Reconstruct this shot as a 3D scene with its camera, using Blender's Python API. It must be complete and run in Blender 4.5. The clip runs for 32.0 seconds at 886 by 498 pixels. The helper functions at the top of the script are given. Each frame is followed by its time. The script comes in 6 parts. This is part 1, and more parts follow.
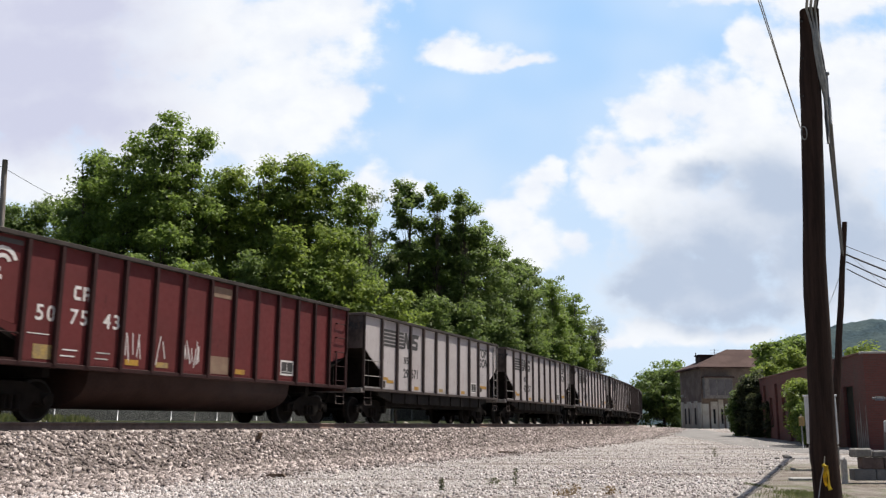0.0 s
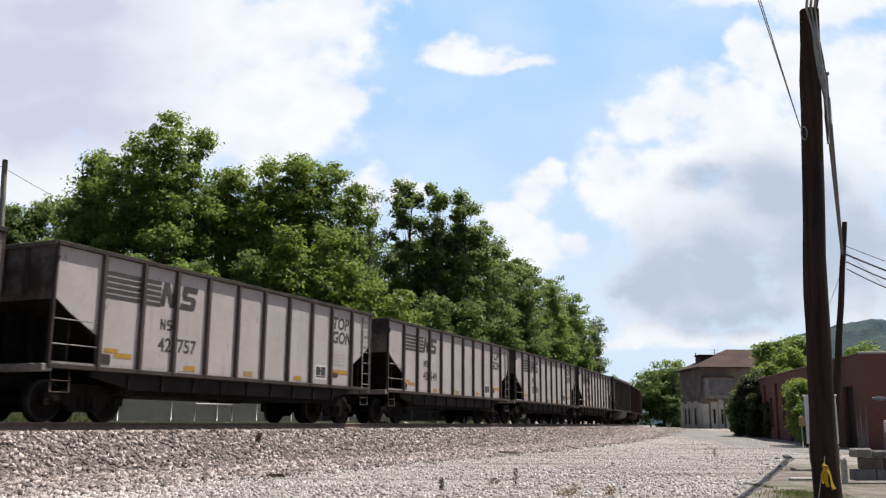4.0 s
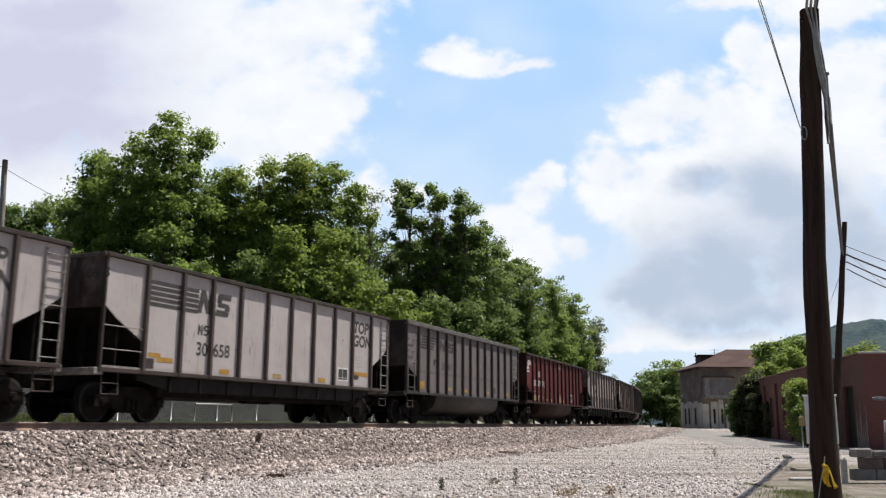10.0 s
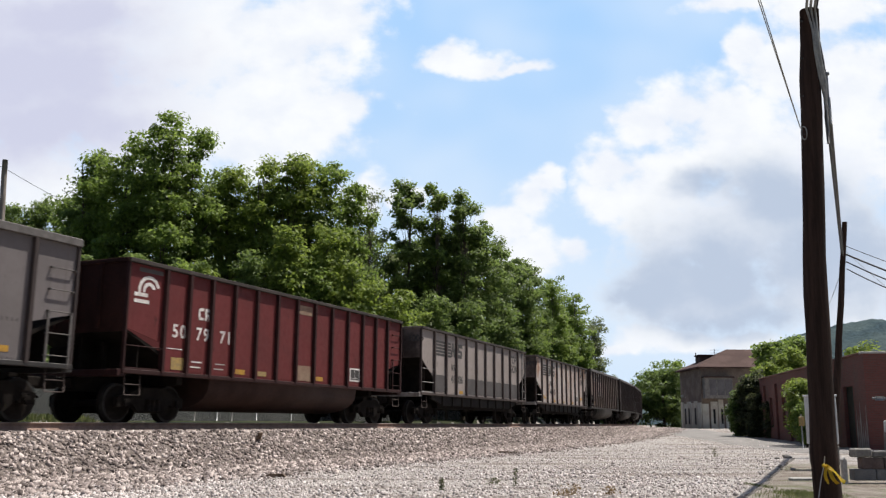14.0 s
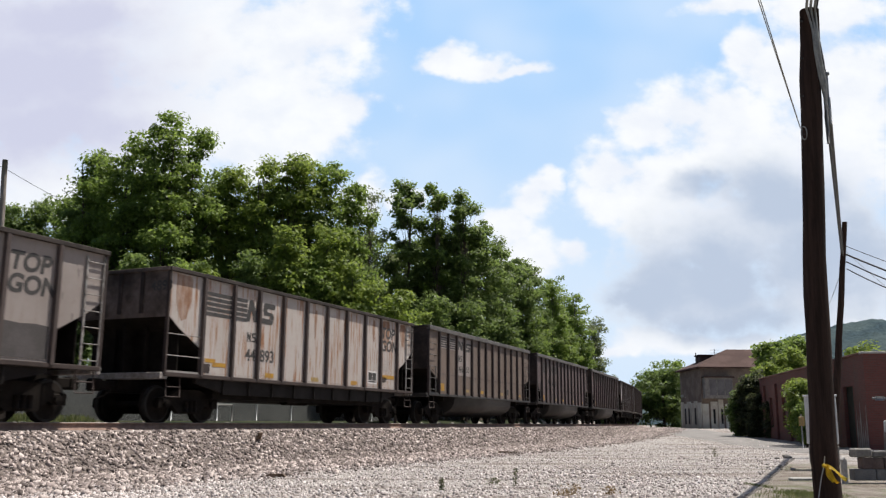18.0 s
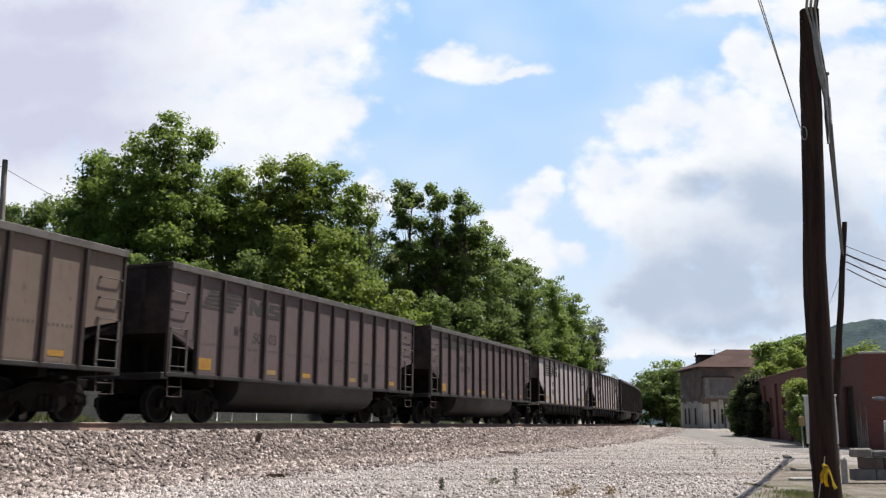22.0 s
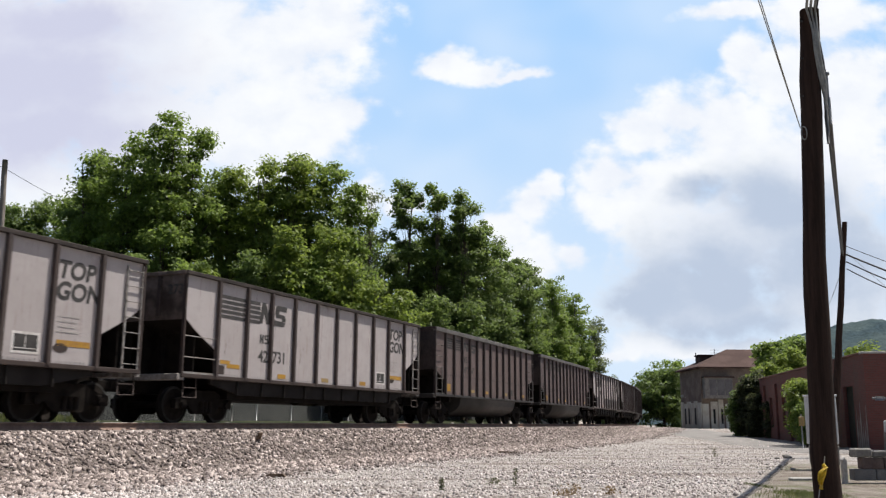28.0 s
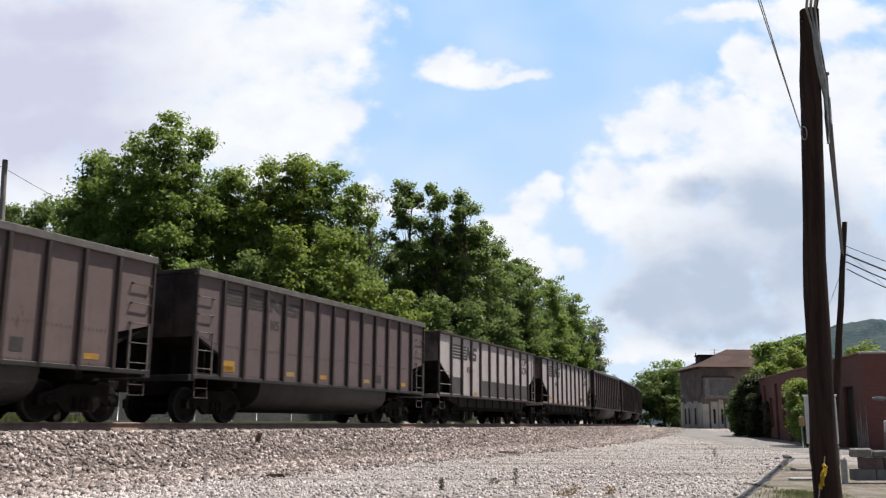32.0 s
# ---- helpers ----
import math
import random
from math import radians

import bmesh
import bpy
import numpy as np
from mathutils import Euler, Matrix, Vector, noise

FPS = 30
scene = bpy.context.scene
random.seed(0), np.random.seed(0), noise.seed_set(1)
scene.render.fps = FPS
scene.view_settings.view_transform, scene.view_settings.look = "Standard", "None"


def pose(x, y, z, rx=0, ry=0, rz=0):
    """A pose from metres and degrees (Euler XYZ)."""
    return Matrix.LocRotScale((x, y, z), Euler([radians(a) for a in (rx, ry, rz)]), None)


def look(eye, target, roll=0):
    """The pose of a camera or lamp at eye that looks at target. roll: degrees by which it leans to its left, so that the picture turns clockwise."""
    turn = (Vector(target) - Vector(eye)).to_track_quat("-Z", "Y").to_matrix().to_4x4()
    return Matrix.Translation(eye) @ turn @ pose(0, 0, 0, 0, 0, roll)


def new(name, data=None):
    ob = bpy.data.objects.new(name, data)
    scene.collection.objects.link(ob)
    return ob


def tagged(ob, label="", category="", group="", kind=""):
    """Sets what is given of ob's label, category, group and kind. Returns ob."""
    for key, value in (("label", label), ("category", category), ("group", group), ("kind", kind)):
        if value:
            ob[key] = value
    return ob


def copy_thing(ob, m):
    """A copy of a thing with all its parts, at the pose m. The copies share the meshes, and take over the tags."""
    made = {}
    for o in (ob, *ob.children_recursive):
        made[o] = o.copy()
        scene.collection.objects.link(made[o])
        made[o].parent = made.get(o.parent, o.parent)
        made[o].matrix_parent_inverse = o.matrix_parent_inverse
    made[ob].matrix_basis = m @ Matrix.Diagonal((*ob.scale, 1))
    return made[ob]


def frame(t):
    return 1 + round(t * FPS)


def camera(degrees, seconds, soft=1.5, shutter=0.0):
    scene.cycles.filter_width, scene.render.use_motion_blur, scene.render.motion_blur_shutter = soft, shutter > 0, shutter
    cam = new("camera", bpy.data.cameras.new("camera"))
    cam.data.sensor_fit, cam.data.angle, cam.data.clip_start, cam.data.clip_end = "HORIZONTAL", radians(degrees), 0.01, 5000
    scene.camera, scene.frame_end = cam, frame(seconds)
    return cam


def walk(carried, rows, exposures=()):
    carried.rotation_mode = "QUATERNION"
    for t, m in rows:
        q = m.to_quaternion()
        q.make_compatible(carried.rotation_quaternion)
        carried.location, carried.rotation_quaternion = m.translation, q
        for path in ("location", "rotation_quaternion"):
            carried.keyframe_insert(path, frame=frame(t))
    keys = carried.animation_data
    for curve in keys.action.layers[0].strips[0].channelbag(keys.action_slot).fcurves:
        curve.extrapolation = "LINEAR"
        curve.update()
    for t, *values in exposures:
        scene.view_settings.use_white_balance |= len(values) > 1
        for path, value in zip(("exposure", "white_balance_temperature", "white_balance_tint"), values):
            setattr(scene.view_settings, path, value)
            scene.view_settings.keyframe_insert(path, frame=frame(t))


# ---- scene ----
EYE = 1.05          # the eye's height over the gravel lot
RAIL = 1.01         # height of the rail heads
cam = camera(53.07, 32.0, soft=1.3, shutter=0.25)
AIM = (0, 10 * math.cos(0.193225), EYE + 10 * math.sin(0.193225))
walk(cam, [(0.0, look((0, 0, EYE), AIM, 0.33)), (32.0, look((0, 0, EYE), AIM, 0.33))], [(0.0, 0.5), (32.0, 0.5)])

# ---- light ----
SUN_AZ, SUN_EL = radians(66), radians(66)      # azimuth clockwise from the view's heading
world = bpy.data.worlds.new("world")
scene.world = world
world.use_nodes = True
wn = world.node_tree
sky = wn.nodes.new("ShaderNodeTexSky")
sky.sky_type, sky.sun_disc = "NISHITA", False
sky.sun_elevation, sky.sun_rotation = SUN_EL, SUN_AZ
sky.dust_density = 2.0
wn.links.new(sky.outputs[0], wn.nodes["Background"].inputs[0])
wn.nodes["Background"].inputs[1].default_value = 0.060
sun = new("sun", bpy.data.lights.new("sun", "SUN"))
sun.data.energy, sun.data.angle, sun.data.color = 4.5, radians(0.53), (1.0, 0.95, 0.87)
to_sun = Vector((math.sin(SUN_AZ) * math.cos(SUN_EL), math.cos(SUN_AZ) * math.cos(SUN_EL), math.sin(SUN_EL)))
sun.matrix_world = look(to_sun * 50, (0, 0, 0))

# ---- the track's line: heading falls off along it, so that it bends away to the left ----
STEP, S_MIN, S_MAX = 0.5, -330.0, 360.0
SV = np.arange(S_MIN, S_MAX + STEP, STEP)
SC = np.clip(SV, -60, 130)      # a plain arc goes on beyond the fitted stretch
HV = 0.363 - 0.00193014 * SC - 7.742e-6 * SC ** 2 + 4.3143e-8 * SC ** 3 + (-0.00193014 - 15.484e-6 * SC + 12.943e-8 * SC ** 2) * (SV - SC)
XV = np.cumsum(np.sin(HV)) * STEP
YV = np.cumsum(np.cos(HV)) * STEP
XV += 7.4565 - np.interp(0, SV, XV) - 1.58 * math.cos(0.363)
YV += 55.6716 - np.interp(0, SV, YV) + 1.58 * math.sin(0.363)


def on_track(s, d=0.0, z=0.0):
    """A point s metres along the track, d metres to its right (the lot's side), at height z."""
    x, y, h = np.interp(s, SV, XV), np.interp(s, SV, YV), np.interp(s, SV, HV)
    return Vector((x + d * math.cos(h), y - d * math.sin(h), z))


def heading(s):
    return float(np.interp(s, SV, HV))


def smooth(a, b, v):
    u = np.clip((v - a) / (b - a), 0, 1)
    return u * u * (3 - 2 * u)


NEAR = (SV > -90) & (SV < 260)
SN, XN, YN, HN = SV[NEAR][::4], XV[NEAR][::4], YV[NEAR][::4], HV[NEAR][::4]


def track_coords(x, y):
    """Along and across the track for arrays of points."""
    x, y = np.ravel(x), np.ravel(y)
    s, d = np.zeros(len(x)), np.zeros(len(x))
    for k in range(0, len(x), 4000):
        dx, dy = x[k:k + 4000, None] - XN, y[k:k + 4000, None] - YN
        i = np.argmin(dx * dx + dy * dy, 1)
        r = np.arange(len(i))
        s[k:k + 4000] = SN[i]
        d[k:k + 4000] = dx[r, i] * np.cos(HN[i]) - dy[r, i] * np.sin(HN[i])
    return s, d


def ground_height(x, y):
    """The ground sheet: the lot near the eye, rising gently ahead; the far side of the track level with the rails; hills far off."""
    x, y = np.asarray(x, float), np.asarray(y, float)
    shape = x.shape
    s, d = track_coords(x, y)
    x, y = x.ravel(), y.ravel()
    z = 0.55 * smooth(38, 105, y) + 0.02 * np.sin(x * 0.9) * np.cos(y * 0.7)
    z += 1.06 * smooth(-3.5, -5.6, d) + 1.1 * smooth(-9.0, -20, d) + 0.045 * np.maximum(-d - 22, 0) * smooth(-14, -40, d)
    z -= 0.12 * smooth(3.3, 2.4, np.abs(d))
    return z.reshape(shape)


# ---- materials ----
def nodes_of(name):
    m = bpy.data.materials.new(name)
    m.use_nodes = True
    return m, m.node_tree.nodes, m.node_tree.links, m.node_tree.nodes["Principled BSDF"]


def mixed(n, l, fac, a, b, mode="MIX"):
    k = n.new("ShaderNodeMix")
    k.data_type, k.blend_type = "RGBA", mode
    for sock, v in ((k.inputs[0], fac), (k.inputs[6], a), (k.inputs[7], b)):
        if isinstance(v, bpy.types.NodeSocket):
            l.new(v, sock)
        else:
            sock.default_value = (*v, 1) if isinstance(v, tuple) else v
    return k.outputs[2]


def ramp(n, l, fac, lo, hi, a=0.0, b=1.0):
    k = n.new("ShaderNodeMapRange")
    k.interpolation_type = "SMOOTHSTEP"
    l.new(fac, k.inputs[0])
    for i, v in enumerate((lo, hi, a, b)):
        k.inputs[i + 1].default_value = v
    return k.outputs[0]


def noise_tex(n, l, vec, scale, detail=5, rough=0.6):
    k = n.new("ShaderNodeTexNoise")
    k.inputs["Scale"].default_value, k.inputs["Detail"].default_value, k.inputs["Roughness"].default_value = scale, detail, rough
    l.new(vec, k.inputs["Vector"])
    return k.outputs["Fac"]


def coords(n, l, stretch=(1, 1, 1), spread=0.0):
    t = n.new("ShaderNodeTexCoord")
    m = n.new("ShaderNodeMapping")
    m.inputs["Scale"].default_value = stretch
    l.new(t.outputs["Object"], m.inputs[0])
    if spread:
        o = n.new("ShaderNodeObjectInfo")
        c = n.new("ShaderNodeCombineXYZ")
        k = n.new("ShaderNodeMath")
        k.operation = "MULTIPLY"
        k.inputs[1].default_value = spread
        l.new(o.outputs["Random"], k.inputs[0])
        l.new(k.outputs[0], c.inputs[0])
        l.new(k.outputs[0], c.inputs[1])
        l.new(c.outputs[0], m.inputs["Location"])
    return m.outputs[0]


def bumped(n, l, bsdf, height, strength, distance):
    k = n.new("ShaderNodeBump")
    k.inputs["Strength"].default_value, k.inputs["Distance"].default_value = strength, distance
    l.new(height, k.inputs["Height"])
    l.new(k.outputs[0], bsdf.inputs["Normal"])


def surface(name, c1, c2, scale=3.0, rough=0.7, bump=0.3, fine=40.0, metal=0.0, stretch=(1, 1, 1), spread=7.0, dist=0.01, c3=None, gloss=0.5):
    """Two scales of variation: broad stains between c1 and c2 (and c3), fine grain and relief."""
    m, n, l, b = nodes_of(name)
    v = coords(n, l, stretch, spread)
    broad, grain = noise_tex(n, l, v, scale), noise_tex(n, l, v, fine, 3)
    col = mixed(n, l, ramp(n, l, broad, 0.35, 0.65), c1, c2)
    if c3:
        col = mixed(n, l, ramp(n, l, noise_tex(n, l, v, scale * 0.37), 0.52, 0.68), col, c3)
    g = ramp(n, l, grain, 0.3, 0.7, 0.82, 1.12)
    c = n.new("ShaderNodeCombineColor")
    for i in range(3):
        l.new(g, c.inputs[i])
    col = mixed(n, l, 1.0, col, c.outputs[0], "MULTIPLY")
    l.new(col, b.inputs["Base Color"])
    l.new(ramp(n, l, grain, 0.2, 0.8, rough - 0.08, min(rough + 0.12, 1)), b.inputs["Roughness"])
    b.inputs["Metallic"].default_value = metal
    b.inputs["Specular IOR Level"].default_value = gloss
    if bump:
        bumped(n, l, b, grain, bump, dist)
    return m


def paint(name, base, dirt, rust, streak=0.5, soot=0.35, bare=0.56):
    """Weathered wagon paint: vertical rust and dirt streaks under the top edge, grime towards the sill, dents."""
    m, n, l, b = nodes_of(name)
    v = coords(n, l, (1, 1, 1), 9.0)
    vs = coords(n, l, (5.5, 5.5, 0.35), 9.0)
    broad, mid, st = noise_tex(n, l, v, 0.8), noise_tex(n, l, v, 6.0), noise_tex(n, l, vs, 2.2, 4)
    col = mixed(n, l, ramp(n, l, broad, 0.35, 0.7, 0.0, soot), base, dirt)
    col = mixed(n, l, ramp(n, l, mid, 0.5, 0.8, 0.0, 0.3), col, dirt)
    col = mixed(n, l, ramp(n, l, st, bare, bare + 0.18, 0.0, streak), col, rust)
    # short dark scuffs
    scuff = noise_tex(n, l, coords(n, l, (3.2, 3.2, 1.0), 9.0), 1.7, 3)
    col = mixed(n, l, ramp(n, l, scuff, 0.66, 0.73, 0.0, 0.55), col, tuple(q * 0.4 for q in dirt))
    l.new(col, b.inputs["Base Color"])
    l.new(ramp(n, l, mid, 0.2, 0.8, 0.55, 0.8), b.inputs["Roughness"])
    b.inputs["Specular IOR Level"].default_value = 0.25
    bumped(n, l, b, broad, 0.25, 0.06)
    return m


def stones(name, a, b_, c_, moss=None):
    """Broken stone: each piece its own tint."""
    m, n, l, b = nodes_of(name)
    g = n.new("ShaderNodeNewGeometry")
    cr = n.new("ShaderNodeValToRGB")
    e = cr.color_ramp.elements
    e[0].position, e[0].color, e[1].position, e[1].color = 0.0, (*a, 1), 1.0, (*c_, 1)
    x = e.new(0.5)
    x.color = (*b_, 1)
    l.new(g.outputs["Random Per Island"], cr.inputs[0])
    v = coords(n, l)
    gr = noise_tex(n, l, v, 60, 3)
    col = mixed(n, l, ramp(n, l, gr, 0.3, 0.7, 0.0, 0.35), cr.outputs[0], a)
    drift = noise_tex(n, l, coords(n, l, (0.5, 1.0, 1.0)), 0.55, 4)
    col = mixed(n, l, ramp(n, l, drift, 0.45, 0.62, 0.0, 0.35), col, tuple(q * 0.62 for q in b_))
    l.new(col, b.inputs["Base Color"])
    b.inputs["Roughness"].default_value = 0.85
    bumped(n, l, b, gr, 0.4, 0.01)
    return m


def gravel_mat():
    """The lot: crushed pale stone, finer and cleaner where wheels run, stained and grassy at its edge."""
    m, n, l, b = nodes_of("gravel")
    v = coords(n, l)
    vo = n.new("ShaderNodeTexVoronoi")
    vo.inputs["Scale"].default_value = 26
    l.new(v, vo.inputs["Vector"])
    vo2 = n.new("ShaderNodeTexVoronoi")
    vo2.inputs["Scale"].default_value = 55
    l.new(v, vo2.inputs["Vector"])
    sep = n.new("ShaderNodeSeparateColor")
    l.new(vo.outputs["Color"], sep.inputs[0])
    col = mixed(n, l, sep.outputs[0], (0.23, 0.205, 0.188), (0.58, 0.535, 0.505))
    broad = noise_tex(n, l, v, 0.35)
    col = mixed(n, l, ramp(n, l, broad, 0.45, 0.7, 0.0, 0.4), col, (0.29, 0.26, 0.23))
    fine = noise_tex(n, l, v, 9.0, 6)
    col = mixed(n, l, ramp(n, l, fine, 0.45, 0.75, 0.0, 0.45), col, (0.17, 0.14, 0.12))
    # darker wheel streaks across the lot
    streak = noise_tex(n, l, coords(n, l, (0.10, 0.55, 1.0)), 1.3, 5)
    col = mixed(n, l, ramp(n, l, streak, 0.50, 0.60, 0.0, 0.85), col, (0.19, 0.150, 0.125))
    # bare dirt, partly grassed, to the right of the cables' shadow line
    sp = n.new("ShaderNodeSeparateXYZ")
    l.new(v, sp.inputs[0])
    edge = n.new("ShaderNodeMath")
    edge.operation = "MULTIPLY_ADD"
    edge.inputs[1].default_value, edge.inputs[2].default_value = -0.4306, 1.284
    l.new(sp.outputs[1], edge.inputs[0])
    side = n.new("ShaderNodeMath")
    l.new(edge.outputs[0], side.inputs[0])
    l.new(sp.outputs[0], side.inputs[1])
    soil = mixed(n, l, ramp(n, l, noise_tex(n, l, v, 1.4, 6), 0.38, 0.62), (0.15, 0.115, 0.085), (0.27, 0.235, 0.20))
    soil = mixed(n, l, ramp(n, l, noise_tex(n, l, v, 14.0, 4), 0.45, 0.7, 0.0, 0.6), soil, (0.33, 0.30, 0.27))
    soil = mixed(n, l, ramp(n, l, noise_tex(n, l, v, 0.9, 3), 0.5, 0.6, 0.0, 0.75), soil, (0.12, 0.125, 0.055))
    near = ramp(n, l, sp.outputs[1], 27.0, 23.0)
    yard = n.new("ShaderNodeMath")
    yard.operation = "MULTIPLY"
    l.new(near, yard.inputs[0])
    l.new(ramp(n, l, side.outputs[0], -0.1, 0.12), yard.inputs[1])
    col = mixed(n, l, yard.outputs[0], col, soil)
    l.new(col, b.inputs["Base Color"])
    b.inputs["Roughness"].default_value = 0.9
    h = n.new("ShaderNodeMath")
    h.operation = "ADD"
    l.new(vo.outputs["Distance"], h.inputs[0])
    l.new(vo2.outputs["Distance"], h.inputs[1])
    bumped(n, l, b, h.outputs[0], 0.9, 0.03)
    return m


def leaf_mat(name, dark, mid, light):
    m, n, l, b = nodes_of(name)
    g = n.new("ShaderNodeNewGeometry")
    v = coords(n, l)
    broad = noise_tex(n, l, v, 0.55, 3)
    col = mixed(n, l, ramp(n, l, broad, 0.38, 0.66), dark, mid)
    k = n.new("ShaderNodeMath")
    k.operation = "POWER"
    k.inputs[1].default_value = 2.0
    l.new(g.outputs["Random Per Island"], k.inputs[0])
    col = mixed(n, l, k.outputs[0], col, light)
    l.new(col, b.inputs["Base Color"])
    b.inputs["Roughness"].default_value = 0.55
    tr = n.new("ShaderNodeBsdfTranslucent")
    l.new(mixed(n, l, 0.5, col, light), tr.inputs[0])
    mx = n.new("ShaderNodeMixShader")
    mx.inputs[0].default_value = 0.58
    l.new(b.outputs[0], mx.inputs[1])
    l.new(tr.outputs[0], mx.inputs[2])
    l.new(mx.outputs[0], n["Material Output"].inputs[0])
    return m


def brick_mat(name, c1, c2, mortar):
    m, n, l, b = nodes_of(name)
    v = coords(n, l)
    sx = n.new("ShaderNodeSeparateXYZ")
    l.new(v, sx.inputs[0])
    ad = n.new("ShaderNodeMath")
    l.new(sx.outputs[0], ad.inputs[0])
    l.new(sx.outputs[1], ad.inputs[1])
    cb = n.new("ShaderNodeCombineXYZ")
    l.new(ad.outputs[0], cb.inputs[0])
    l.new(sx.outputs[2], cb.inputs[1])
    br = n.new("ShaderNodeTexBrick")
    br.inputs["Scale"].default_value = 1.0
    br.inputs["Brick Width"].default_value, br.inputs["Row Height"].default_value, br.inputs["Mortar Size"].default_value = 0.21, 0.075, 0.008
    br.inputs["Color1"].default_value, br.inputs["Color2"].default_value, br.inputs["Mortar"].default_value = (*c1, 1), (*c2, 1), (*mortar, 1)
    l.new(cb.outputs[0], br.inputs["Vector"])
    st = noise_tex(n, l, coords(n, l, (1.2, 1.2, 0.3)), 0.9)
    col = mixed(n, l, ramp(n, l, st, 0.5, 0.75, 0.0, 0.6), br.outputs[0], (0.10, 0.07, 0.06))
    l.new(col, b.inputs["Base Color"])
    b.inputs["Roughness"].default_value = 0.88
    bumped(n, l, b, br.outputs["Fac"], -0.4, 0.01)
    return m


